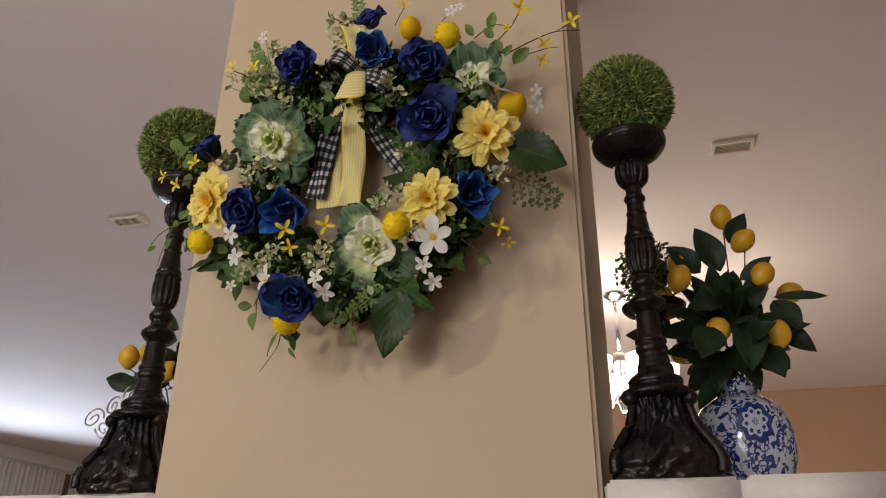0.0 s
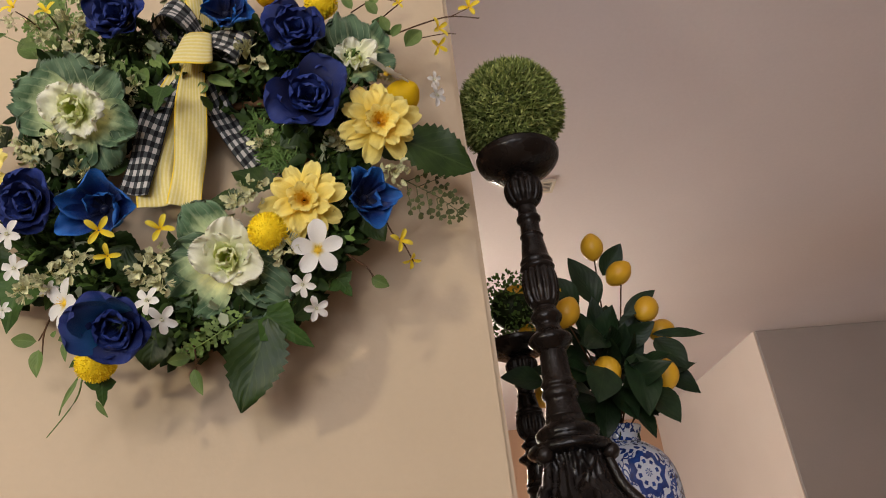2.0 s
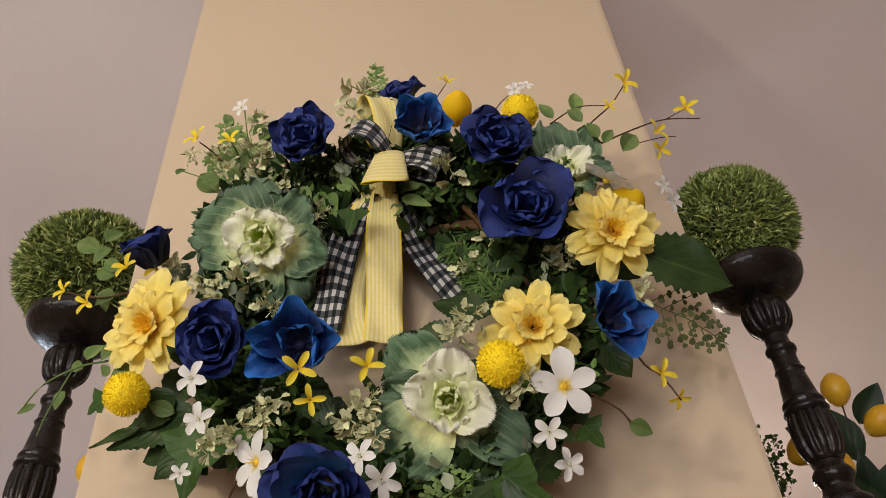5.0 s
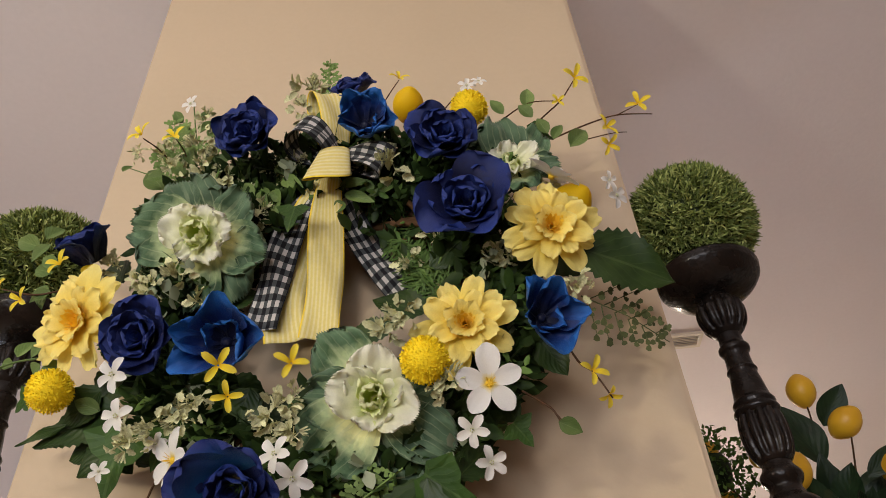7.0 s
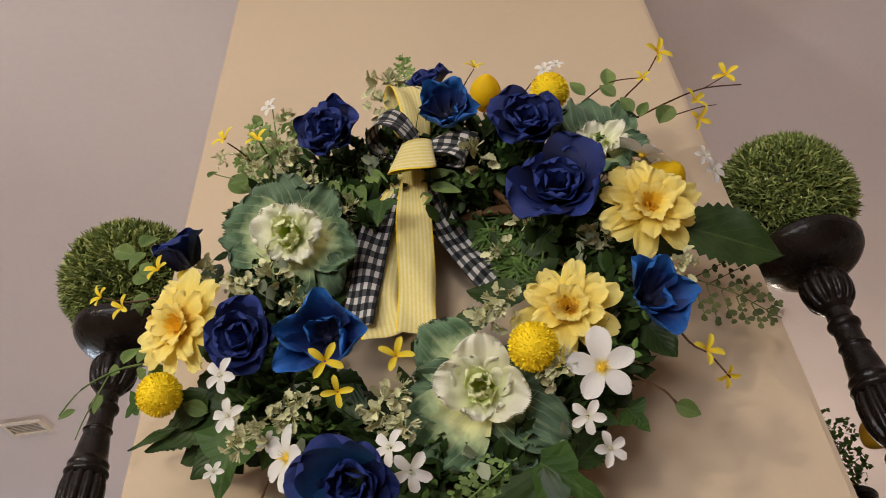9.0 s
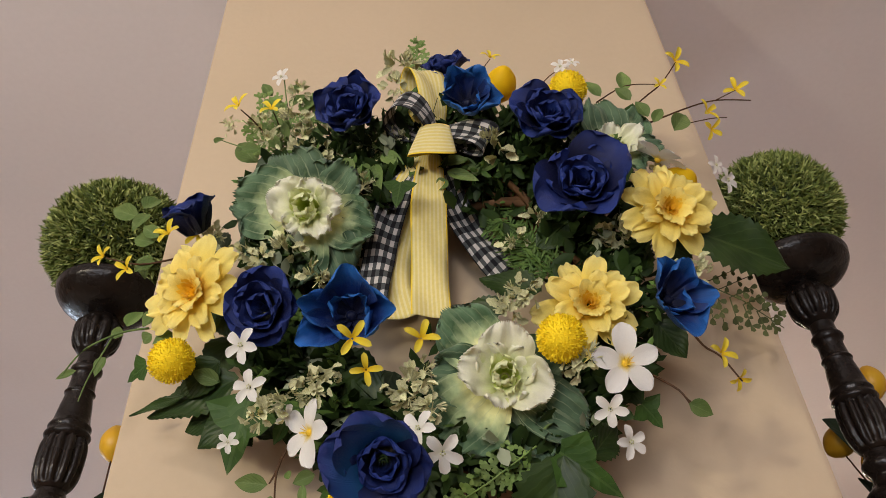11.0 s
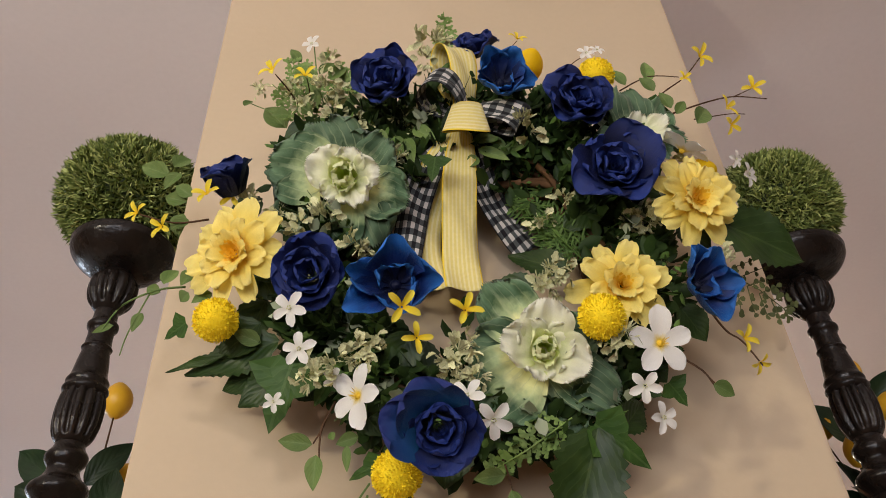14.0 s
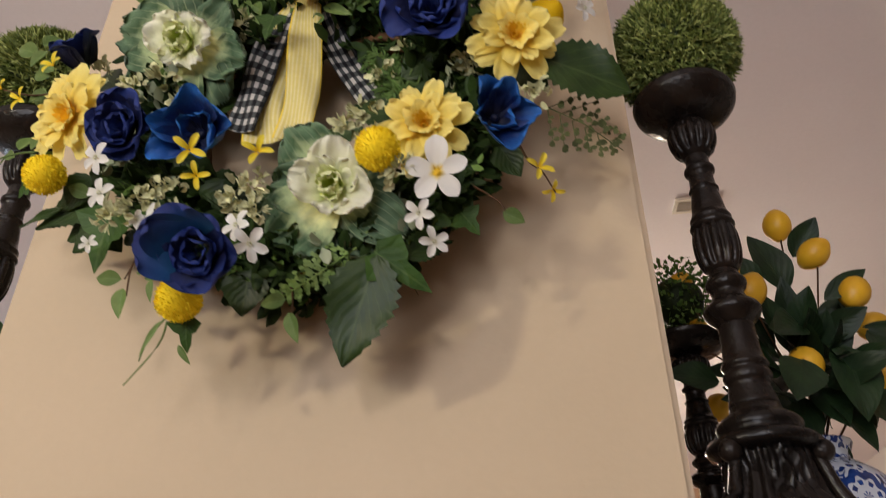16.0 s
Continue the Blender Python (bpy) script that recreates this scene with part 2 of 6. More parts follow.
M_LEMON_BRIGHT = petal_cloth("bright_lemon_skin", (0.80, 0.52, 0.01), (0.82, 0.58, 0.015), (0.80, 0.5, 0.01), 0.5, 0.0)


def gingham():
    k = Nodes("black_white_gingham", 0.85, sheen=0.1, spec=0.2)
    u, v = k.uv()
    a = k.math("LESS_THAN", k.math("FRACT", k.math("MULTIPLY", u, 4.0)), 0.5)
    b = k.math("LESS_THAN", k.math("FRACT", v), 0.5)
    s = k.math("MULTIPLY", k.math("ADD", a, b), 0.5)
    edge = k.math("GREATER_THAN", k.math("ABSOLUTE", k.math("SUBTRACT", u, 0.5)), 0.47)
    c = k.ramp(s, [(0.0, (0.49, 0.465, 0.43)), (0.5, (0.065, 0.070, 0.070)), (1.0, (0.008, 0.008, 0.010))])
    c = k.mix(edge, c, (0.01, 0.01, 0.012))
    return k.done(k.vary(c, k.noise(300, 2), 0.3), k.noise(700, 2), 0.3, 0.001)


def yellow_stripe():
    k = Nodes("yellow_striped_ribbon", 0.8, sheen=0.15, spec=0.2)
    u, v = k.uv()
    s = k.math("LESS_THAN", k.math("FRACT", k.math("MULTIPLY", u, 9.0)), 0.45)
    edge = k.math("GREATER_THAN", k.math("ABSOLUTE", k.math("SUBTRACT", u, 0.5)), 0.465)
    c = k.mix(s, (0.64, 0.53, 0.17), (0.68, 0.60, 0.30))
    c = k.mix(edge, c, (0.80, 0.58, 0.04))
    return k.done(k.vary(c, k.noise(260, 2), 0.2), k.noise(900, 2), 0.3, 0.001)


M_GINGHAM, M_STRIPE = gingham(), yellow_stripe()


def porcelain():
    """White glaze with cobalt scrollwork and a round flower medallion on the side at -y."""
    k = Nodes("blue_white_porcelain", 0.12, spec=0.6, coat=0.4)
    tc = k.n("ShaderNodeTexCoord")
    wob = k.n("ShaderNodeTexNoise", Scale=22.0, Detail=2.0)
    k.link(tc.outputs["Object"], wob.inputs["Vector"])
    ad = k.n("ShaderNodeVectorMath")
    ad.operation = "MULTIPLY_ADD"
    k.link(wob.outputs["Color"], ad.inputs[0])
    ad.inputs[1].default_value = (0.05, 0.05, 0.05)
    k.link(tc.outputs["Object"], ad.inputs[2])
    v1 = k.n("ShaderNodeTexVoronoi", Scale=84.0)
    v1.feature = "DISTANCE_TO_EDGE"
    k.link(ad.outputs[0], v1.inputs["Vector"])
    v2 = k.n("ShaderNodeTexVoronoi", Scale=64.0)
    k.link(ad.outputs[0], v2.inputs["Vector"])
    lines = k.math("LESS_THAN", v1.outputs["Distance"], 0.10)
    blobs = k.math("LESS_THAN", v2.outputs["Distance"], 0.36)
    scroll = k.math("MAXIMUM", k.math("MULTIPLY", lines, k.math("GREATER_THAN", k.noise(30, 1), 0.48)), blobs)
    s = k.n("ShaderNodeSeparateXYZ")
    k.link(tc.outputs["Object"], s.inputs[0])
    dx, dz = k.math("SUBTRACT", s.outputs[0], 0.016), k.math("SUBTRACT", s.outputs[2], 0.128)
    d = k.math("SQRT", k.math("ADD", k.math("MULTIPLY", dx, dx), k.math("MULTIPLY", dz, dz)))
    a = k.math("ARCTAN2", dz, dx)
    rim = k.math("ADD", 0.036, k.math("MULTIPLY", k.math("SINE", k.math("MULTIPLY", a, 8.0)), 0.003))
    front = k.math("LESS_THAN", s.outputs[1], -0.02)
    inside = k.math("MULTIPLY", k.math("LESS_THAN", d, rim), front)
    rays = k.math("GREATER_THAN", k.math("SINE", k.math("MULTIPLY", a, 8.0)), 0.1)
    ring = k.math("GREATER_THAN", k.math("SINE", k.math("MULTIPLY", d, 420.0)), 0.15)
    outer = k.math("GREATER_THAN", d, k.math("SUBTRACT", rim, 0.011))
    med = k.math("MAXIMUM", k.math("MULTIPLY", rays, ring), outer)
    pat = k.n("ShaderNodeMix")
    k.link(inside, pat.inputs[0])
    k.link(scroll, pat.inputs[2])
    k.link(med, pat.inputs[3])
    blue = k.ramp(k.noise(90, 3), [(0.3, (0.008, 0.02, 0.11)), (0.7, (0.025, 0.07, 0.28))])
    return k.done(k.mix(pat.outputs[0], (0.56, 0.60, 0.67), blue))


M_VASE = porcelain()


def glow(name, colour, strength):
    k = Nodes(name, 0.4)
    k.b.inputs["Base Color"].default_value = (*colour, 1)
    k.b.inputs["Emission Color"].default_value = (*colour, 1)
    k.b.inputs["Emission Strength"].default_value = strength
    return k.m


M_GLOW = glow("lit_glass_shade", (1.0, 0.86, 0.70), 12.0)
k_ = Nodes("brushed_chrome", 0.22, 1.0)
M_CHROME = k_.done(k_.ramp(k_.noise(60, 2), [(0.3, (0.55, 0.54, 0.53)), (0.7, (0.72, 0.71, 0.70))]))
M_VENT = paint("vent_metal", (0.74, 0.67, 0.55), (0.80, 0.73, 0.61), 0.7)
k_ = Nodes("pewter_wire", 0.35, 0.8)
M_PEWTER = k_.done(k_.ramp(k_.noise(60, 2), [(0.3, (0.42, 0.36, 0.32)), (0.7, (0.60, 0.53, 0.48))]))

# ---- mesh helpers ----


def rnd(a, b):
    return random.uniform(a, b)


def finish(me, mat, smooth=True):
    me.materials.append(mat)
    if smooth:
        me.polygons.foreach_set("use_smooth", [True] * len(me.polygons))
    me.update()
    return me


def mesh_of(bm, name, mat, smooth=True):
    me = bpy.data.meshes.new(name)
    bmesh.ops.recalc_face_normals(bm, faces=bm.faces)
    bm.to_mesh(me)
    bm.free()
    return finish(me, mat, smooth)


def mesh_data(name, verts, faces, mat, uvs=None, smooth=True):
    me = bpy.data.meshes.new(name)
    me.from_pydata([tuple(v) for v in verts], [], [tuple(f) for f in faces])
    if uvs is not None:
        lay = me.uv_layers.new(name="UVMap")
        idx = np.empty(len(me.loops), dtype=np.int32)
        me.loops.foreach_get("vertex_index", idx)
        lay.data.foreach_set("uv", np.asarray(uvs, dtype=np.float32)[idx].ravel())
    return finish(me, mat, smooth)


def put(name, me, parent=None, m=None, label=""):
    ob = new(name, me)
    ob.parent = parent
    if m is not None:
        ob.matrix_local = m
    return tagged(ob, label)


def part(name, bm, mat, parent, label="", smooth=True):
    return put(name, mesh_of(bm, name, mat, smooth), parent, None, label)


def thing(name, at, label, category, group="", kind=""):
    ob = new(name)
    ob.location = at
    ob.empty_display_size = 0.05
    return tagged(ob, label, category, group, kind)


def box(x0, x1, y0, y1, z0, z1, bevel=0.0, bm=None):
    bm = bm or bmesh.new()
    r = bmesh.ops.create_cube(bm, size=1, matrix=Matrix.LocRotScale(((x0 + x1) / 2, (y0 + y1) / 2, (z0 + z1) / 2), None, (x1 - x0, y1 - y0, z1 - z0)))
    if bevel:
        es = list({e for v in r["verts"] for e in v.link_edges})
        bmesh.ops.bevel(bm, geom=es, offset=bevel, segments=4 if bevel > 0.015 else 2, affect="EDGES")
    return bm


def lathe(rows, n=32, flutes=0, depth=0.0, span=(0, 0), bm=None):
    """Turned shape from (radius, height) rows; flutes cut between the heights of span."""
    bm = bm or bmesh.new()
    rings = []
    for r, z in rows:
        ring = []
        for i in range(n):
            a = 2 * math.pi * i / n
            rr = r
            if flutes and span[0] <= z <= span[1]:
                rr = r - depth * (0.5 + 0.5 * math.cos(a * flutes)) ** 3
            ring.append(bm.verts.new((rr * math.cos(a), rr * math.sin(a), z)))
        rings.append(ring)
    for a, b in zip(rings, rings[1:]):
        for i in range(n):
            bm.faces.new((a[i], a[(i + 1) % n], b[(i + 1) % n], b[i]))
    for ring in (rings[0], rings[-1]):
        bm.faces.new(ring)
    return bm


def smooth_rows(rows, k=4):
    """Rounds a profile by a Catmull-Rom curve through its rows."""
    p = [rows[0], *rows, rows[-1]]
    res = []
    for i in range(1, len(p) - 2):
        for j in range(k):
            t = j / k
            res.append(tuple(0.5 * (2 * p[i][c] + (p[i + 1][c] - p[i - 1][c]) * t + (2 * p[i - 1][c] - 5 * p[i][c] + 4 * p[i + 1][c] - p[i + 2][c]) * t * t
                                    + (3 * p[i][c] - p[i - 1][c] - 3 * p[i + 1][c] + p[i + 2][c]) * t ** 3) for c in range(len(p[0]))))
    return res + [tuple(rows[-1])]


def tube_arrays(points, r, sides=6, taper=0.6):
    pts = [Vector(p) for p in points]
    vs, fs = [], []
    for i, p in enumerate(pts):
        d = (pts[min(i + 1, len(pts) - 1)] - pts[max(i - 1, 0)]).normalized()
        a = d.cross(Vector((0.31, 0.2, 0.93)) if abs(d.z) < 0.9 else Vector((1, 0, 0))).normalized()
        b = d.cross(a)
        rr = r * (1 - (1 - taper) * i / max(1, len(pts) - 1))
        for s in range(sides):
            t = 2 * math.pi * s / sides
            vs.append(p + a * (rr * math.cos(t)) + b * (rr * math.sin(t)))
    for i in range(len(pts) - 1):
        for s in range(sides):
            s2 = (s + 1) % sides
            fs.append((i * sides + s, i * sides + s2, (i + 1) * sides + s2, (i + 1) * sides + s))
    fs.append(tuple(range(sides))[::-1])
    fs.append(tuple((len(pts) - 1) * sides + s for s in range(sides)))
    return vs, fs


def joined(chunks):
    """Many (verts, faces) as one."""
    vs, fs = [], []
    for v, f in chunks:
        o = len(vs)
        vs += list(v)
        fs += [tuple(i + o for i in q) for q in f]
    return vs, fs


def facing(at, n, spin=0.0, size=1.0):
    """A pose whose z looks along n."""
    n = Vector(n).normalized()
    q = n.to_track_quat("Z", "Y")
    return Matrix.LocRotScale(Vector(at), q @ Euler((0, 0, radians(spin))).to_quaternion(), (size,) * 3)


def ball_arrays(r, seg=14, rings=9, squash=(1, 1, 1), nub=0.0):
    vs, fs = [], []
    for j in range(rings + 1):
        t = math.pi * j / rings
        for i in range(seg):
            a = 2 * math.pi * i / seg
            z = math.cos(t)
            k = 1 + nub * max(0, abs(z) - 0.8) * 5
            vs.append((r * math.sin(t) * math.cos(a) * squash[0], r * math.sin(t) * math.sin(a) * squash[1], r * z * squash[2] * k))
    for j in range(rings):
        for i in range(seg):
            i2 = (i + 1) % seg
            fs.append((j * seg + i, (j + 1) * seg + i, (j + 1) * seg + i2, j * seg + i2))
    return vs, fs


def leaf_arrays(length, width, serrate=0.0, fold=0.25, bend=0.15, nu=8, nv=14, wave=0.04, point=0.75):
    """A leaf along +x in its own plane, midrib on the x axis."""
    vs, uv, fs = [], [], []
    for j in range(nv + 1):
        v = j / nv
        w = (math.sin(math.pi * v ** point) ** 0.85 if 0 < v < 1 else 0.02) * width / 2
        for i in range(nu + 1):
            u = 2 * i / nu - 1
            edge = 1 + (serrate * (0.5 if j % 2 else -0.5) * abs(u) ** 4)
            x = v * length - abs(u) * serrate * 0.06 * length * (j % 2)
            z = fold * abs(u) * w - bend * length * v * v + wave * length * math.sin(v * 9 + u * 2) * abs(u) * 0.5
            vs.append((x, u * w * edge, z))
            uv.append((i / nu, v))
    for j in range(nv):
        for i in range(nu):
            q = j * (nu + 1) + i
            fs.append((q, q + 1, q + nu + 2, q + nu + 1))
    return vs, fs, uv


def along(a, b, n):
    """A pose at a, with x towards b and z as near n as may be."""
    x = (Vector(b) - Vector(a)).normalized()
    y = Vector(n).cross(x).normalized()
    z = x.cross(y)
    m = Matrix((x, y, z)).transposed().to_4x4()
    m.translation = Vector(a)
    return m


# ---- petals ----


def petal_arrays(length=1.0, width=0.5, rise0=10, rise1=30, cup=0.2, ruffle=0.0, waves=3, base=0.25, tip=0.25, nu=8, nv=8, seed=0, fringe=0.0, start=0.05, power=1.0, lip=0.0, crumple=0.0, notch=0.0, corner=0.55):
    rg = random.Random(seed)
    ph = rg.uniform(0, 6.28)
    vs, uv, fs = [], [], []
    x, z = start, 0.0
    for j in range(nv + 1):
        v = 1 - (1 - j / nv) ** 1.5
        a = radians(rise0 + (rise1 - rise0) * v ** power - lip * max(0.0, (v - 0.68) / 0.32))
        if j:
            x += math.cos(a) * length * (v - last)
            z += math.sin(a) * length * (v - last)
        last = v
        if v < 0.6:
            w = base + (1 - base) * math.sin(v / 0.6 * math.pi / 2)
        else:
            w = tip + (1 - tip) * math.sqrt(max(0.0, 1 - ((v - 0.6) / 0.4) ** 2))
        w *= width / 2
        nx, nz = -math.sin(a), math.cos(a)
        for i in range(nu + 1):
            u = 2 * i / nu - 1
            lift = cup * u * u * w + ruffle * v * v * abs(u) * math.sin(waves * u * 3 + ph + v * 2) + rg.uniform(-1, 1) * 0.006 * v * length
            lift += crumple * v * noise.noise(Vector((u * 2.2 + seed * 3.1, v * 3.0, seed * 1.7)))
            back = corner * width * (1 - math.sqrt(1 - 0.92 * u * u)) * v ** 4 * tip
            fr = fringe * (i % 2) * v ** 4 - notch * length * max(0.0, 1 - abs(u) * 2.5) * v ** 6
            px, pz = x - back * math.cos(a) + nx * lift + fr * math.cos(a), z - back * math.sin(a) + nz * lift + fr * math.sin(a)
            vs.append((px, u * w, pz))
            uv.append((i / nu, v))
    for j in range(nv):
        for i in range(nu):
            q = j * (nu + 1) + i
            fs.append((q, q + 1, q + nu + 2, q + nu + 1))
    return vs, fs, uv


def petal_bank(name, mat, count, **kw):
    bank = []
    for i in range(count):
        vs, fs, uv = petal_arrays(seed=i * 7 + 1, **kw)
        bank.append(mesh_data(name, vs, fs, mat, uv))
    return bank


def ring_of(parent, name, bank, count, lift=0.0, phase=0.0, size=1.0, tilt=0.0, jitter=6, out=0.0):
    for i in range(count):
        a = radians(phase + 360 * i / count + rnd(-jitter, jitter))
        m = Matrix.Rotation(a, 4, "Z") @ Matrix.Translation((out, 0, lift)) @ Matrix.Rotation(radians(-tilt + rnd(-jitter, jitter) * 0.7), 4, "Y")
        s = size * rnd(0.88, 1.1)
        put(name, random.choice(bank), parent, m @ Matrix.Diagonal((s, s * rnd(0.94, 1.06), s, 1)))


def swirl_mesh(name, mat, turns=2.4, r0=0.03, r1=0.24, h=0.42):
    """The rolled heart of a rose."""
    n, k = 40, 5
    vs, uv, fs = [], [], []
    for i in range(n + 1):
        t = i / n
        a = t * turns * 2 * math.pi
        r = r0 + (r1 - r0) * t
        for j in range(k + 1):
            v = j / k
            rr = r * (0.55 + 0.5 * v + 0.06 * math.sin(a * 2.5))
            vs.append((rr * math.cos(a), rr * math.sin(a), h * (v - 0.12 * t * v) + 0.02 * math.sin(a * 3) * v))
            uv.append((t * 3 % 1.0, v))
    for i in range(n):
        for j in range(k):
            q = i * (k + 1) + j
            fs.append((q, q + k + 1, q + k + 2, q + 1))
    return mesh_data(name, vs, fs, mat, uv)


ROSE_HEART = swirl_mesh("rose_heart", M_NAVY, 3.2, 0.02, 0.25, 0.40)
MAG_CORE = mesh_data("core", *ball_arrays(0.12, 10, 7), M_BLUE, [(0.5, 0.1)] * 80)
DAHL = [petal_bank("petal", M_YELLOW, 5, length=0.98, width=0.46, rise0=10, rise1=-6, cup=0.12, ruffle=0.045, base=0.28, tip=0.72, corner=0.46, crumple=0.10, notch=0.05, nu=10, nv=10),
        petal_bank("petal", M_YELLOW, 4, length=0.74, width=0.42, rise0=30, rise1=12, cup=0.18, ruffle=0.05, base=0.28, tip=0.72, corner=0.46, crumple=0.10, notch=0.05, nu=10, nv=10),
        petal_bank("petal", M_YELLOW, 4, length=0.46, width=0.30, rise0=50, rise1=32, cup=0.25, ruffle=0.04, base=0.35, tip=0.62, crumple=0.06)]
PLUM = petal_bank("petal", M_WHITE, 3, length=0.98, width=0.62, rise0=24, rise1=-6, cup=0.22, ruffle=0.03, base=0.2, tip=0.5, nu=10, nv=10)


def heart_mesh(name, mat, count, radius, length, width):
    """A dome of small upright strips."""
    ch = []
    for i in range(count):
        a, d = i * 2.39996, radius * math.sqrt((i + 0.5) / count)
        c = Vector((d * math.cos(a), d * math.sin(a), 0.12))
        up = Vector((math.cos(a) * d / radius * 0.7, math.sin(a) * d / radius * 0.7, 1)).normalized() * length * rnd(0.8, 1.2)
        s = Vector((-math.sin(a), math.cos(a), 0)) * width
        ch.append(([c - s, c + s, c + s * 0.9 + up * 0.6, c - s * 0.9 + up * 0.6, c + up], [(0, 1, 2, 3), (3, 2, 4)]))
    vs, fs = joined(ch)
    return mesh_data(name, vs, fs, mat, [(0.5, 0.5)] * len(vs))


DAHL_HEART = heart_mesh("dahlia_heart", M_HEART, 64, 0.26, 0.15, 0.048)
THROAT = mesh_data("throat", *ball_arrays(0.11, 12, 8, (1, 1, 0.9)), M_STAMEN)
JAS_HEART = mesh_data("stamens", *joined([([Vector(v) + Vector((0.10 * math.cos(a), 0.10 * math.sin(a), 0.22)) for v in ball_arrays(0.05, 6, 4)[0]], ball_arrays(0.05, 6, 4)[1]) for a in (0, 1.26, 2.5, 3.8, 5.0)]), M_CREAMBIT)
PLUM_HEART = heart_mesh("stamens", M_STAMEN, 9, 0.09, 0.22, 0.014)


def star_arrays(count, length, width, rise0, rise1, cup, base, tip, nu=4, nv=5):
    vs, fs, uv = [], [], []
    for i in range(count):
        v, f, t = petal_arrays(length=length, width=width, rise0=rise0 + rnd(-8, 8), rise1=rise1 + rnd(-12, 12), cup=cup, base=base, tip=tip, nu=nu, nv=nv, seed=i)
        r = Matrix.Rotation(2 * math.pi * i / count + rnd(-0.12, 0.12), 4, "Z")
        o = len(vs)
        vs += [r @ Vector(p) for p in v]
        fs += [tuple(q + o for q in g) for g in f]
        uv += t
    return vs, fs, uv


def star_bank(name, mat, n, *a):
    res = []
    for _ in range(n):
        vs, fs, uv = star_arrays(*a)
        res.append(mesh_data(name, vs, fs, mat, uv))
    return res


JAS = star_bank("jasmine_flower", M_JAS, 4, 5, 0.98, 0.52, 46, -18, 0.35, 0.30, 0.55)
FORS = star_bank("forsythia_flower", M_FORS, 5, 4, 1.0, 0.38, 58, -6, 0.40, 0.35, 0.25)


def pom_mesh():
    ch = []
    for i in range(900):
        z = 1 - 2 * (i + 0.5) / 900
        a = i * 2.39996
        r = math.sqrt(1 - z * z)
        n = Vector((r * math.cos(a), r * math.sin(a), z))
        s = n.cross(Vector((0.2, 0.3, 0.9))).normalized()
        t = n.cross(s)
        q = rnd(0, 6.28)
        e = (s * math.cos(q) + t * math.sin(q)) * 0.036
        g = (s * -math.sin(q) + t * math.cos(q)) * 0.024
        b, tp = n * 0.78, n * rnd(0.95, 1.03) + Vector((rnd(-1, 1), rnd(-1, 1), rnd(-1, 1))) * 0.03
        ch.append(([b - e * 0.6, b + e * 0.6, tp + e + g, tp - e + g, tp - g], [(0, 1, 2, 3), (3, 2, 4)]))
    vs, fs = joined(ch)
    return mesh_data("globe_flower", vs, fs, M_POM)


POM = pom_mesh()
POM_CORE = mesh_data("core", *ball_arrays(0.89), M_POM)


def cluster_mesh(seed):
    """A flocked sprig: small lobed pale leaves with sprays of fine white stamens."""
    rg = random.Random(seed)
    ch = []
    for i in range(15):
        a, t = rg.uniform(0, 6.28), rg.uniform(0, 1.45)
        n = Vector((math.sin(t) * math.cos(a), math.sin(t) * math.sin(a), math.cos(t)))
        c = n * rg.uniform(0.35, 0.75)
        s = n.cross(Vector((rg.uniform(-1, 1), 0.5, 0.8))).normalized()
        d = (n * rg.uniform(0.2, 0.8) + s * rg.uniform(-0.8, 0.8)).normalized()
        w = d.cross(n + Vector((0.1, 0.2, 0.3))).normalized()
        up = w.cross(d) * 0.10
        ln = rg.uniform(0.38, 0.62)
        rim = [(0.0, 0.06), (0.28, 0.30), (0.42, 0.24), (0.60, 0.36), (0.76, 0.22), (0.92, 0.20), (1.0, 0.0)]
        pts = rim + [(x, -y) for x, y in rim[-2::-1]]
        vs = [c + d * (x * ln) + w * (y * ln) + up * (abs(y) * 3 - x * x) for x, y in pts]
        k = len(vs)
        ch.append((vs + [c + d * (ln * 0.5) - up * 0.4], [(q, (q + 1) % k, k) for q in range(k)]))
    for i in range(7):
        a, t = rg.uniform(0, 6.28), rg.uniform(0, 1.1)
        n = Vector((math.sin(t) * math.cos(a), math.sin(t) * math.sin(a), math.cos(t)))
        for p in range(7):
            d = (n + Vector((rg.gauss(0, 1), rg.gauss(0, 1), rg.gauss(0, 1))) * 0.42).normalized()
            w = d.cross(Vector((0.3, 0.5, 0.8))).normalized() * 0.035
            o, e = n * 0.55, n * 0.55 + d * rg.uniform(0.32, 0.50)
            ch.append(([o - w * 0.6, o + w * 0.6, e + w, e + d * 0.05, e - w], [(0, 1, 2, 3, 4)]))
    vs, fs = joined(ch)
    return mesh_data("flocked_sprig", vs, fs, M_CREAMBIT)


CLUSTERS = [cluster_mesh(s) for s in range(5)]

# ---- room ----
LEDGE, CEIL = 1.683, 3.385


def structure(name, bm, mat, label, smooth=False):
    return tagged(new(name, mesh_of(bm, name, mat, smooth)), label, name.split("_")[0], "", "structure")


structure("floor", box(-8.0, 6.2, -4.7, 10.4, -0.1, 0.0), M_FLOOR, "brown oak board floor of the open room")
structure("ceiling", box(-8.0, 6.2, -4.7, 10.4, CEIL, CEIL + 0.15), M_CEIL, "flat mauve-grey painted ceiling")
structure("wall_west", box(-8.0, -7.8, -4.7, 10.4, 0, CEIL), M_CREAM, "cream painted far wall with curtains")
structure("wall_north", box(-0.15, 6.2, 6.45, 6.65, 0, CEIL), M_BACK, "terracotta tan painted end wall")
structure("wall_north_west", box(-7.8, -0.3, 10.2, 10.4, 0, CEIL), M_CREAM, "cream painted far end wall")
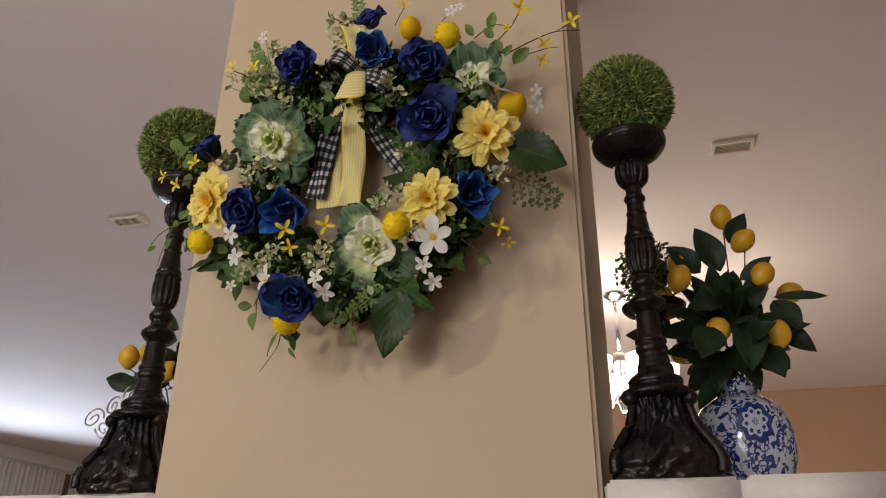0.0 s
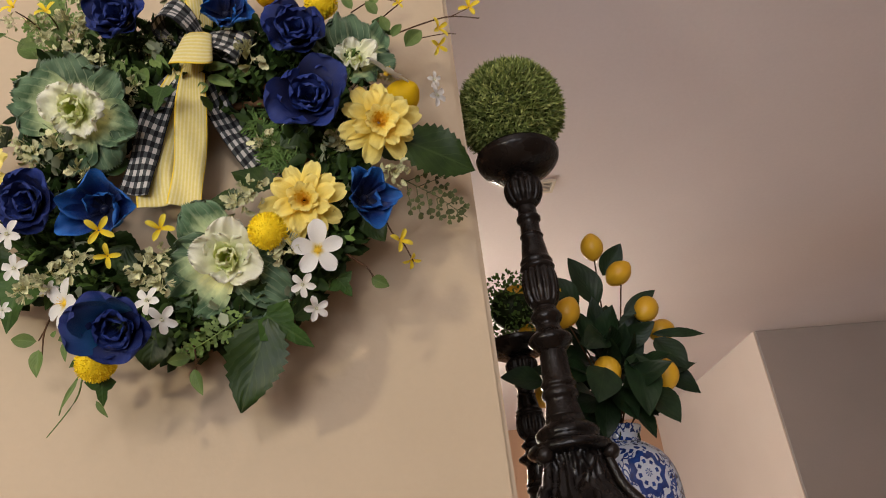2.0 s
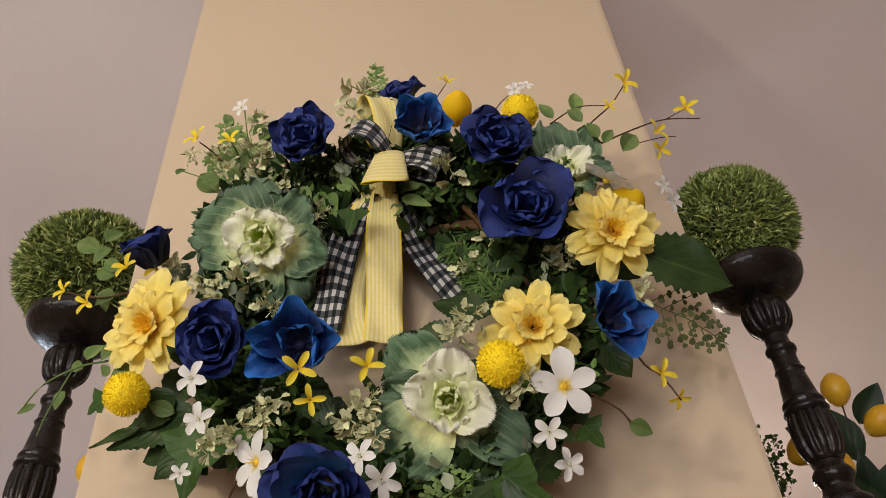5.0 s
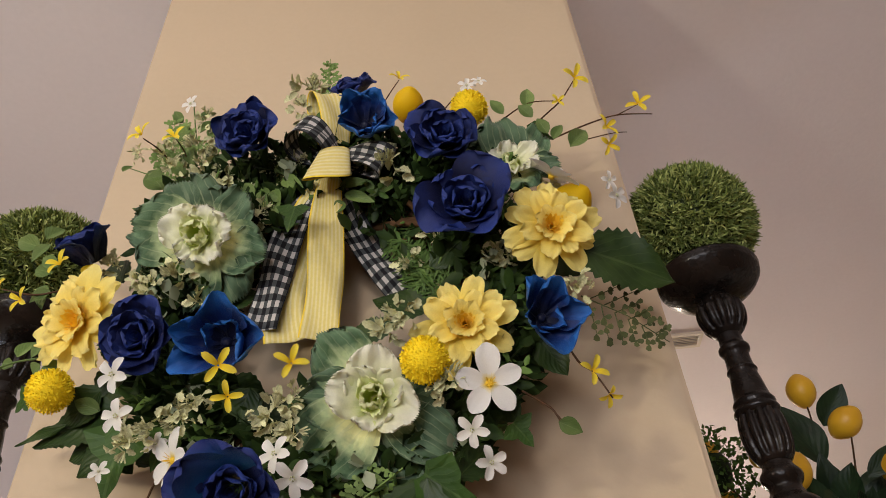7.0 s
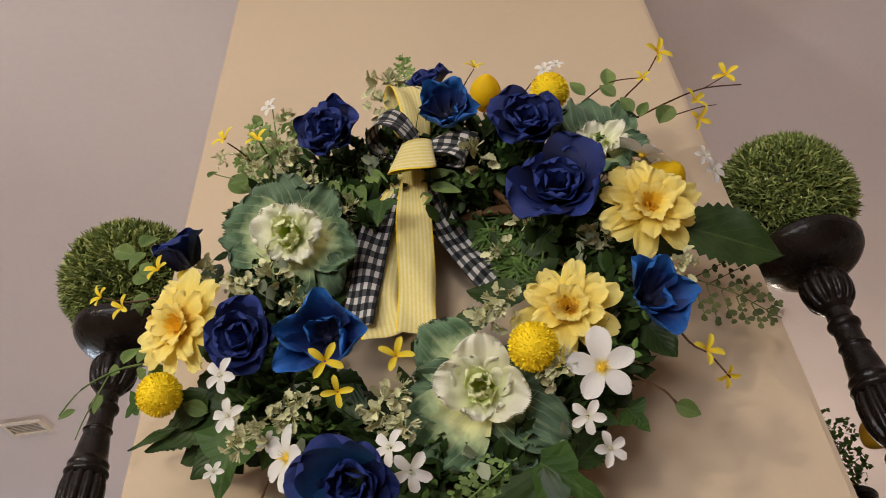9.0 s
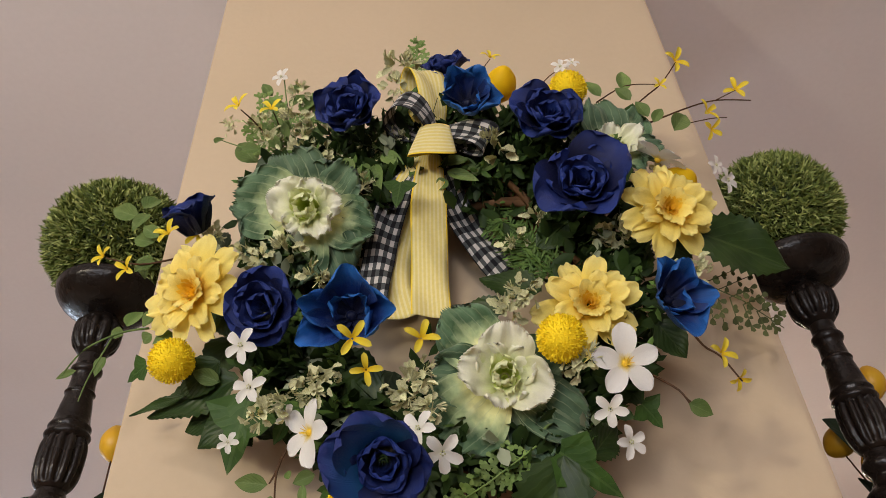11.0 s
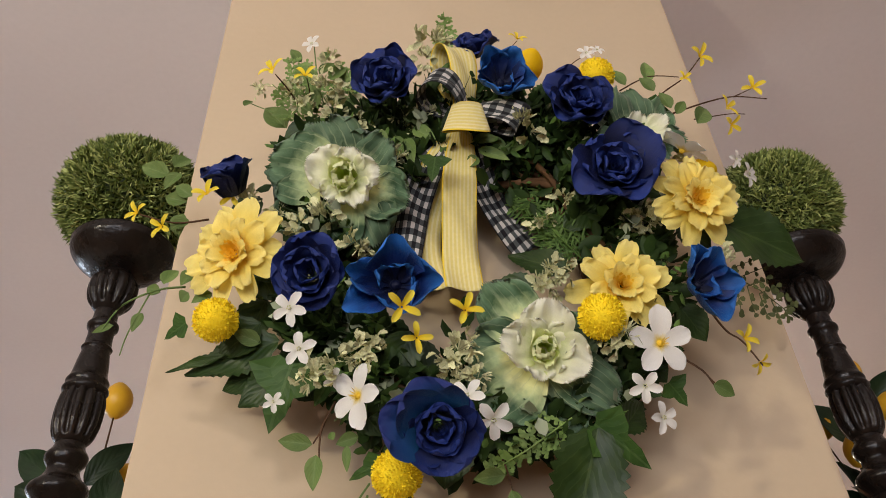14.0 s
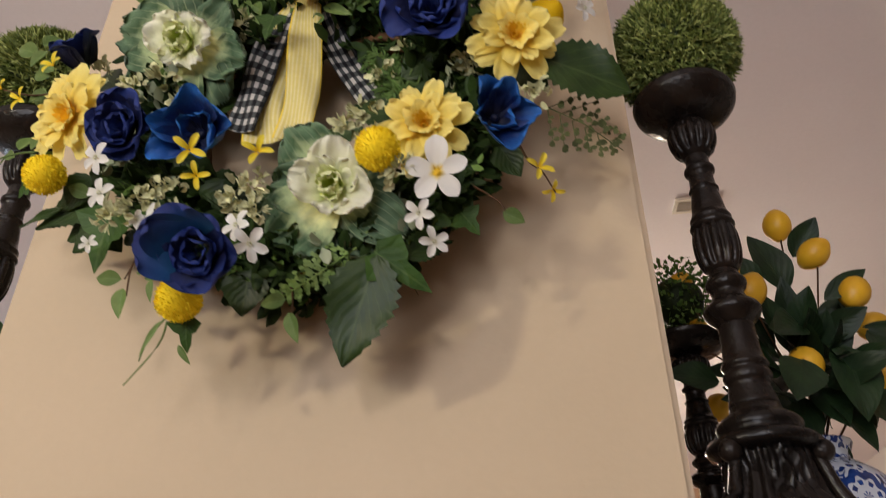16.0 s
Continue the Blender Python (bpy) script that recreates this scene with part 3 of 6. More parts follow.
structure("wall_north_side", box(-0.3, -0.15, 6.45, 10.4, 0, CEIL), M_CREAM, "cream painted wall between the rooms")
structure("wall_south", box(-7.8, 6.2, -4.7, -4.5, 0, CEIL), M_CREAM, "cream painted wall behind the walk")
structure("wall_east", box(6.0, 6.2, -4.5, 6.45, 0, CEIL), M_CREAM, "cream painted side wall")
# One wall in two tones: darker grey face, lighter cream side.
structure("wall_return", box(3.03, 6.0, 4.08, 4.22, 0, CEIL, 0.006), M_GREY, "darker grey face of the projecting wall end")
structure("wall_return_side", box(3.022, 3.03, 4.09, 6.45, 0, CEIL), M_CREAM, "lighter cream side of the projecting wall")
structure("wall_pier", box(-0.404, 0.404, 0.0, 0.82, 0.0, CEIL, 0.008), M_PIER, "beige painted square pier up to the ceiling")
structure("wall_low", box(-1.9, -0.404, 0.012, 0.74, 0.0, LEDGE - 0.06), M_BRICK, "white painted low brick wall beside the pier")
structure("wall_low_east", box(0.404, 2.1, 0.012, 0.74, 0.0, LEDGE - 0.06), M_BRICK, "white painted low brick wall beside the pier")


def cap_bricks(parent, x0, x1):
    """A rowlock course of painted bricks on the low wall."""
    bm = box(-0.1005, 0.1005, -0.365, 0.365, -0.06, 0.0, 0.005)
    me = mesh_of(bm, "brick", M_BRICK)
    n = round((x1 - x0) / 0.2035)
    for i in range(n):
        put("brick", me, parent, pose(x0 + (i + 0.5) * (x1 - x0) / n, 0.372 + rnd(-0.004, 0.004), LEDGE + rnd(-0.003, 0.002), rnd(-0.3, 0.3), 0, rnd(-0.5, 0.5)))


for wall, x0, x1 in (("wall_low", -1.9, -0.406), ("wall_low_east", 0.406, 2.1)):
    put("mortar_bed", mesh_of(box(x0, x1, 0.016, 0.735, LEDGE - 0.058, LEDGE - 0.005, 0.004), "mortar_bed", M_BRICK, False), bpy.data.objects[wall])
cap_bricks(bpy.data.objects["wall_low"], -1.9, -0.406)
cap_bricks(bpy.data.objects["wall_low_east"], 0.406, 2.1)
structure("trim", box(-7.8, -7.66, -4.5, 10.2, CEIL - 0.20, CEIL, 0.03), M_TRIM, "white crown moulding along the far wall")


def curtain(y0, y1):
    ob = thing("curtain", (-7.62, (y0 + y1) / 2, 0), "pale pleated curtain on the far wall", "curtain", "curtains of the far wall")
    n, h = 72, 30
    vs = []
    for j in (0.05, 1.2, CEIL - 0.22):
        for i in range(n + 1):
            vs.append((0.05 * math.sin(i * 1.05) + 0.015 * math.sin(i * 0.37), (i / n - 0.5) * (y1 - y0), j))
    fs = [(r * (n + 1) + i, r * (n + 1) + i + 1, (r + 1) * (n + 1) + i + 1, (r + 1) * (n + 1) + i) for r in range(2) for i in range(n)]
    put("drape", mesh_data("drape", vs, fs, M_CURTAIN), ob)


for a in (3.4, 4.8, 6.2, 7.6, 9.0):
    curtain(a - 0.6, a + 0.65)


def ceiling_vent(at, turn=0):
    ob = thing("ceiling_vent", at, "small louvred metal vent flush in the ceiling", "vent", "ceiling vents")
    ob.rotation_euler = (0, 0, radians(turn))
    bm = bmesh.new()
    for x0, x1, y0, y1 in ((-0.09, 0.09, -0.05, -0.036), (-0.09, 0.09, 0.036, 0.05), (-0.09, -0.076, -0.036, 0.036), (0.076, 0.09, -0.036, 0.036)):
        box(x0, x1, y0, y1, -0.012, 0.0, 0, bm)
    part("vent_rim", bm, M_VENT, ob, "", False)
    sl = mesh_of(box(-0.075, 0.075, -0.006, 0.006, -0.001, 0.001), "slat", M_VENT, False)
    for i in range(6):
        put("slat", sl, ob, pose(0, -0.03 + i * 0.012, -0.005, 25, 0, 0))


ceiling_vent((1.0, 1.86, CEIL - 0.001))
ceiling_vent((-2.12, 1.86, CEIL - 0.001))


def chandelier(at):
    ob = thing("chandelier", at, "chrome hanging chandelier with bright glass shades", "chandelier")
    part("canopy", lathe(smooth_rows([(0.075, 0), (0.07, -0.02), (0.035, -0.05), (0.02, -0.06)]), 24), M_CHROME, ob)
    part("rod", lathe([(0.012, -0.05), (0.012, -0.42)], 10), M_CHROME, ob)
    part("hub", lathe(smooth_rows([(0.02, -0.40), (0.06, -0.44), (0.05, -0.52), (0.02, -0.60), (0.045, -0.70), (0.02, -0.80)]), 20), M_CHROME, ob)
    shade = mesh_of(lathe(smooth_rows([(0.035, 0.0), (0.08, 0.03), (0.10, 0.10), (0.115, 0.18)]), 20), "shade", M_GLOW)
    for i in range(5):
        a = 2 * math.pi * i / 5 + 0.3
        c = Vector((math.cos(a), math.sin(a), 0))
        pts = [c * 0.03 + Vector((0, 0, -0.68)), c * 0.12 + Vector((0, 0, -0.78)), c * 0.22 + Vector((0, 0, -0.76)), c * 0.26 + Vector((0, 0, -0.68))]
        arm = put("arm", mesh_data("arm", *tube_arrays(pts, 0.009, 8, 1.0), M_CHROME), ob)
        put("shade", shade, arm, Matrix.Translation(c * 0.26 + Vector((0, 0, -0.68))), "bright frosted glass shade")


chandelier((0.39, 3.55, CEIL))

# ---- candlesticks ----


def candlestick(at, height, label):
    """Turned and carved stick; built for a height of 0.66 m up to the dish."""
    ob = thing("candlestick", at, label, "candlestick", "tall candlesticks on the ledge")
    ob.scale = (1, 1, height)
    # three-sided scrolled foot
    bm = bmesh.new()
    rows = smooth_rows([(0.080, 0.0), (0.084, 0.008), (0.082, 0.018), (0.086, 0.030), (0.080, 0.050), (0.066, 0.072), (0.055, 0.095), (0.049, 0.118), (0.047, 0.143)], 5)
    n = 108
    rings = []
    for r, z in rows:
        f = max(0.0, 1 - z / 0.12)
        ring = []
        for i in range(n):
            a = 2 * math.pi * i / n
            leaf = 0.5 + 0.5 * math.cos(3 * a + 1.2)
            vein = 0.0035 * math.cos(24 * a + 30 * z) * (1 - f) + 0.004 * math.sin(150 * z + 5 * math.cos(3 * a)) * (1 - leaf)
            rr = r * (0.94 + 0.20 * f * leaf) + vein + 0.005 * noise.noise(Vector((math.cos(a) * 5, math.sin(a) * 5, z * 60)))
            ring.append(bm.verts.new((rr * math.cos(a), rr * math.sin(a), z)))
        rings.append(ring)
    for a, b in zip(rings, rings[1:]):
        for i in range(n):
            bm.faces.new((a[i], a[(i + 1) % n], b[(i + 1) % n], b[i]))
    bm.faces.new(rings[0]), bm.faces.new(rings[-1])
    foot = part("foot", bm, M_STICK, ob)
    # scrolls on the three corners and a leaf between them
    for i in range(3):
        a = 2 * math.pi * i / 3 - 0.4
        c = Vector((math.cos(a), math.sin(a), 0))
        pts = [c * 0.097 + Vector((0, 0, 0.012)), c * 0.098 + Vector((0, 0, 0.034)), c * 0.086 + Vector((0, 0, 0.060)), c * 0.064 + Vector((0, 0, 0.092)), c * 0.052 + Vector((0, 0, 0.135))]
        put("scroll", mesh_data("scroll", *tube_arrays(smooth_rows([tuple(p) for p in pts], 4), 0.012, 10, 0.55), M_STICK), foot)
        put("knob", mesh_data("knob", *ball_arrays(0.013, 12, 8), M_STICK), foot, Matrix.Translation(c * 0.058 + Vector((0, 0, 0.138))))
        d = Vector((math.cos(a + 1.047), math.sin(a + 1.047), 0))
        vs, fs, uv = leaf_arrays(0.09, 0.06, 0.3, 0.3, 0.12, 8, 12, 0.10)
        put("carved_leaf", mesh_data("carved_leaf", vs, fs, M_STICK, uv), foot, along(d * 0.075 + Vector((0, 0, 0.018)), d * 0.056 + Vector((0, 0, 0.11)), d))
    part("collar", lathe([(0.046, 0.138), (0.060, 0.142), (0.064, 0.148), (0.060, 0.155), (0.050, 0.159), (0.044, 0.163), (0.047, 0.167), (0.048, 0.174), (0.043, 0.180), (0.035, 0.185), (0.030, 0.190), (0.028, 0.200)], 40), M_STICK, ob)
    part("lower_shaft", lathe(smooth_rows([(0.029, 0.196), (0.026, 0.210), (0.024, 0.222), (0.0275, 0.228), (0.028, 0.235), (0.025, 0.241), (0.028, 0.247), (0.024, 0.256), (0.022, 0.275), (0.021, 0.305)], 3), 32), M_STICK, ob)
    part("disc", lathe(smooth_rows([(0.021, 0.300), (0.030, 0.310), (0.035, 0.318), (0.032, 0.326), (0.023, 0.334), (0.019, 0.345), (0.024, 0.353), (0.025, 0.361), (0.019, 0.370), (0.017, 0.380)], 3), 36), M_STICK, ob)
    part("fluted_knop", lathe(smooth_rows([(0.018, 0.376), (0.024, 0.384), (0.028, 0.396), (0.0295, 0.412), (0.029, 0.430), (0.026, 0.442)], 4), 72, 12, 0.006, (0.382, 0.440)), M_STICK, ob)
    part("upper_shaft", lathe(smooth_rows([(0.025, 0.440), (0.029, 0.446), (0.026, 0.452), (0.027, 0.458), (0.023, 0.466), (0.0205, 0.485), (0.0180, 0.502), (0.0200, 0.506), (0.0175, 0.511), (0.0165, 0.530), (0.0200, 0.536), (0.0205, 0.542), (0.0165, 0.548), (0.0155, 0.566)], 3), 32), M_STICK, ob)
    part("fluted_cup", lathe(smooth_rows([(0.015, 0.562), (0.022, 0.569), (0.030, 0.580), (0.0335, 0.596), (0.032, 0.610), (0.024, 0.619), (0.018, 0.630)], 4), 72, 12, 0.006, (0.570, 0.614)), M_STICK, ob)
    part("dish", lathe(smooth_rows([(0.017, 0.624), (0.030, 0.627), (0.048, 0.633), (0.062, 0.643), (0.0712, 0.655), (0.0728, 0.662)], 4) + [(0.0740, 0.666), (0.0730, 0.669), (0.071, 0.667), (0.068, 0.661), (0.05, 0.654), (0.004, 0.650)], 56), M_STICK, ob, "shallow black dish")
    return ob


R_STICK, L_STICK, B_STICK = (0.505, 0.088, LEDGE), (-0.506, 0.075, LEDGE), (0.53, 0.47, LEDGE)
candlestick(R_STICK, 1.0, "black-brown carved wooden candlestick holding a boxwood ball")
candlestick(L_STICK, 1.045, "black-brown carved wooden candlestick holding a boxwood ball")
candlestick(B_STICK, 0.68, "shorter black-brown carved candlestick behind the vase")


def blades_mesh(r, count, seed, length=0.0160):
    rg = np.random.default_rng(seed)
    n = rg.normal(size=(count, 3))
    n /= np.linalg.norm(n, axis=1)[:, None]
    t = rg.normal(size=(count, 3))
    d = n + t * 0.9
    d /= np.linalg.norm(d, axis=1)[:, None]
    s = np.cross(d, rg.normal(size=(count, 3)))
    s /= np.linalg.norm(s, axis=1)[:, None]
    ln = length * rg.uniform(0.6, 1.25, (count, 1))
    w = 0.00112 * rg.uniform(0.7, 1.3, (count, 1))
    b = n * (r - 0.009) * rg.uniform(0.97, 1.02, (count, 1))
    bend = n * ln * 0.12
    v = np.stack([b - s * w, b + s * w, b + d * ln * 0.6 + s * w + bend, b + d * ln * 0.6 - s * w + bend, b + d * ln], 1).reshape(-1, 3)
    i = np.arange(count) * 5
    fs = [(a, a + 1, a + 2, a + 3) for a in i] + [(a + 3, a + 2, a + 4) for a in i]
    return mesh_data("grass_cover", v, fs, M_BLADE, None, False)


def boxwood_ball(at, r, squash=1.0):
    ob = thing("boxwood_ball", at, "round green faux boxwood grass ball sitting in a candlestick dish", "topiary ball", "boxwood balls")
    put("core", mesh_data("core", *ball_arrays(r - 0.008, 24, 14), M_CORE_SHADE), ob)
    tagged(put("grass_cover", blades_mesh(r, 17000, 4), ob), kind="stuff")
    ob.scale = (1, 1, squash)
    return ob


first_ball = boxwood_ball((0.506, 0.084, 2.448), 0.095)
second_ball = copy_thing(first_ball, pose(-0.513, 0.075, 2.474, 0, 0, 140))
second_ball.scale = (1.12, 1.12, 1.06)


def leafy_ball(at, r):
    ob = thing("leafy_ball", at, "small loose green leaf ball in the shorter candlestick", "topiary ball")
    ch = []
    rg = random.Random(5)
    for i in range(900):
        n = Vector((rg.gauss(0, 1), rg.gauss(0, 1), rg.gauss(0, 1))).normalized()
        c = n * r * rg.uniform(0.6, 1.12)
        d = (n + Vector((rg.uniform(-1, 1), rg.uniform(-1, 1), rg.uniform(-1, 1)))).normalized() * 0.011
        s = d.cross(Vector((rg.gauss(0, 1), rg.gauss(0, 1), rg.gauss(0, 1)))).normalized() * 0.0045
        ch.append(([c, c + d * 0.5 + s, c + d, c + d * 0.5 - s], [(0, 1, 2, 3)]))
    tagged(put("leaf_cover", mesh_data("leaf_cover", *joined(ch), M_FILL_MID, None, False), ob), kind="stuff")
    put("core", mesh_data("core", *ball_arrays(r * 0.62, 16, 10), M_CORE_SHADE), ob)


leafy_ball((0.53, 0.47, LEDGE + 0.535), 0.075)

# ---- lemon arrangements ----
LEMON_MESH = mesh_data("lemon", *ball_arrays(0.0235, 20, 14, (1, 1, 1.17), 0.10), M_LEMON)


def lemon_branch(parent, root, lemon_at, tilt, turn):
    pts = smooth_rows([tuple(root), tuple(Vector(root).lerp(Vector(lemon_at), 0.5) + Vector((0.01, 0.015, 0.02))), tuple(Vector(lemon_at) - Vector((0, 0, 0.025)))], 4)
    put("stem", mesh_data("stem", *tube_arrays(pts, 0.0022, 6), M_TWIG), parent)
    put("lemon", LEMON_MESH, parent, pose(*lemon_at, tilt, 0, turn), "ripe yellow lemon")


def lemon_leaf(parent, a, b, width, n):
    ln = (Vector(b) - Vector(a)).length
    vs, fs, uv = leaf_arrays(ln, width, 0.0, 0.3, rnd(0.05, 0.22), 6, 10, 0.03, 0.85)
    put("leaf", mesh_data("leaf", vs, fs, M_LEMLEAF, uv), parent, along(a, b, n))


def scatter_leaves(parent, heart, spread, count, size, seed, forward=0.3):
    rg = random.Random(seed)
    for _ in range(count):
        d = Vector((rg.gauss(0, 1), rg.gauss(0, 1) - forward, rg.gauss(0.35, 0.8))).normalized()
        a = Vector(heart) + Vector((d.x * spread[0], d.y * spread[1], d.z * spread[2])) * rg.uniform(0.25, 0.75)
        b = a + (d + Vector((rg.uniform(-0.5, 0.5), rg.uniform(-0.5, 0.5), rg.uniform(-0.5, 0.6)))).normalized() * size * rg.uniform(0.75, 1.15)
        lemon_leaf(parent, a, b, size * rg.uniform(0.42, 0.58), Vector((rg.uniform(-0.6, 0.6), -1, rg.uniform(-0.6, 0.8))))


def ginger_jar(at, s):
    ob = thing("ginger_jar", at, "round blue and white porcelain jar with a floral medallion", "vase", "porcelain jars on the ledge")
    part("body", lathe(smooth_rows([(0.062, 0.008), (0.088, 0.030), (0.104, 0.070), (0.108, 0.105), (0.103, 0.140), (0.086, 0.168), (0.063, 0.184), (0.052, 0.190)], 4), 48), M_VASE, ob)
    part("neck", lathe(smooth_rows([(0.051, 0.188), (0.047, 0.200), (0.055, 0.216), (0.050, 0.217), (0.044, 0.20), (0.04, 0.19)], 3), 40), M_VASE, ob)
    part("foot_ring", lathe([(0.062, 0.0), (0.065, 0.003), (0.064, 0.009)], 40), M_VASE, ob)
    ob.scale = s
    return ob


ginger_jar((0.672, 0.388, LEDGE), (0.90, 0.90, 1.10))
ginger_jar((-0.62, 0.33, LEDGE), (1.0, 1.0, 1.0))

tree = thing("lemon_arrangement", (0.672, 0.388, LEDGE + 0.24), "faux lemon branches with dark glossy leaves in a porcelain jar", "plant", "lemon arrangements")
O = Vector((0.672, 0.388, LEDGE + 0.24))
for p, tl, tn in (((0.695, 0.360, 2.298), 10, 0), ((0.727, 0.329, 2.220), 60, 50), ((0.745, 0.278, 2.119), 35, 120), ((0.642, 0.262, 2.002), -35, 20), ((0.578, 0.226, 2.103), 30, 60), ((0.590, 0.330, 2.185), 50, 80),
                  ((0.813, 0.396, 2.116), 70, 100), ((0.756, 0.287, 1.991), 15, 30), ((0.535, 0.454, 2.240), 60, 20), ((0.553, 0.468, 2.152), 30, 70), ((0.581, 0.540, 2.042), 70, 10)):
    lemon_branch(tree, (rnd(-0.02, 0.02), rnd(-0.02, 0.02), -0.03), Vector(p) - O, tl, tn)
scatter_leaves(tree, (0.0, -0.03, 0.08), (0.095, 0.12, 0.14), 64, 0.090, 21)
for a, b, w in (((0.672, 0.335, 2.155), (0.636, 0.315, 2.262), 0.062), ((0.70, 0.345, 2.225), (0.735, 0.30, 2.272), 0.045), ((0.63, 0.24, 2.00), (0.600, 0.20, 1.935), 0.066), ((0.545, 0.36, 2.02), (0.465, 0.33, 2.03), 0.048),
                ((0.77, 0.34, 2.09), (0.875, 0.33, 2.085), 0.022), ((0.70, 0.27, 2.03), (0.69, 0.21, 1.915), 0.068), ((0.75, 0.32, 2.02), (0.825, 0.30, 1.965), 0.050), ((0.70, 0.28, 2.11), (0.765, 0.26, 2.15), 0.032),
                ((0.65, 0.27, 2.07), (0.605, 0.21, 2.04), 0.055), ((0.63, 0.32, 2.15), (0.57, 0.29, 2.21), 0.055), ((0.715, 0.30, 1.98), (0.745, 0.24, 1.90), 0.062), ((0.76, 0.31, 2.07), (0.80, 0.28, 2.00), 0.055)):
    lemon_leaf(tree, Vector(a) - O, Vector(b) - O, w, (0.1, -1, 0.1))

tree2 = thing("lemon_arrangement", (-0.62, 0.33, LEDGE + 0.19), "faux lemon branches with dark glossy leaves in a porcelain jar", "plant", "lemon arrangements")
O2 = Vector((-0.62, 0.33, LEDGE + 0.19))
for p, tl, tn in (((-0.556, 0.300, 2.252), 10, 0), ((-0.680, 0.220, 2.022), 27, 40), ((-0.628, 0.300, 2.006), 44, 80), ((-0.543, 0.360, 2.146), 61, 120), ((-0.688, 0.300, 2.054), 78, 160)):
    lemon_branch(tree2, (rnd(-0.02, 0.02), rnd(-0.02, 0.02), -0.03), Vector(p) - O2, tl, tn)
scatter_leaves(tree2, (0.02, 0.03, 0.09), (0.10, 0.08, 0.08), 22, 0.095, 9, 0.0)

for a, b, w in (((-0.586, 0.260, 2.097), (-0.676, 0.260, 2.157), 0.05), ((-0.586, 0.260, 2.067), (-0.658, 0.260, 2.099), 0.055), ((-0.575, 0.300, 2.113), (-0.519, 0.300, 2.184), 0.045), ((-0.532, 0.280, 2.048), (-0.528, 0.280, 2.135), 0.05), ((-0.633, 0.280, 2.034), (-0.685, 0.280, 2.072), 0.045), ((-0.623, 0.200, 1.946), (-0.720, 0.200, 1.967), 0.045), ((-0.572, 0.300, 2.052), (-0.615, 0.300, 2.045), 0.06)):
    lemon_leaf(tree2, Vector(a) - O2, Vector(b) - O2, w, (0.1, -1, -0.3))


def wire_scroll(at):
    ob = thing("scroll_ornament", at, "curled pewter wire ornament beside the candlestick", "ornament")
    for i, (dx, dz, r) in enumerate(((-0.06, 0.10, 0.026), (-0.015, 0.125, 0.022), (0.03, 0.14, 0.03), (-0.03, 0.075, 0.02), (0.02, 0.09, 0.024))):
        pts = [(dx + r * math.cos(k * 0.2 + i) * (1 - k / 62), 0.006 * math.sin(k * 0.2), dz + r * math.sin(k * 0.2 + i) * (1 - k / 62)) for k in range(50)]
        put("curl", mesh_data("curl", *tube_arrays(pts, 0.0022, 6, 0.7), M_PEWTER), ob)
    put("stem", mesh_data("stem", *tube_arrays([(0.06, 0.02, -0.082), (0.05, 0.01, 0.0), (0.04, 0, 0.05), (0.0, 0, 0.11)], 0.003, 6), M_PEWTER), ob)


wire_scroll((-0.635, 0.16, LEDGE + 0.082))

# ---- wreath ----
CX, CZ = -0.005, 2.225
wreath = thing("wreath", (CX, 0.0, CZ), "round wreath of blue roses and yellow dahlias with gingham bow", "wreath")
W0 = Vector((CX, 0.0, CZ))


def twig_ring():
    for i in range(26):
        ph, tw, rr = rnd(0, 6.28), random.choice((-3, -2, 2, 3)), rnd(0.012, 0.042)
        pts = []
        for k in range(49):
            a = 2 * math.pi * k / 48
            b = ph + tw * a
            r = 0.185 + rr * math.cos(b)
            pts.append((r * math.cos(a), -0.052 + rr * math.sin(b) * 0.9, r * math.sin(a)))
        put("vine", mesh_data("vine", *tube_arrays(pts, rnd(0.003, 0.0055), 6, 1.0), M_VINE), wreath)


twig_ring()


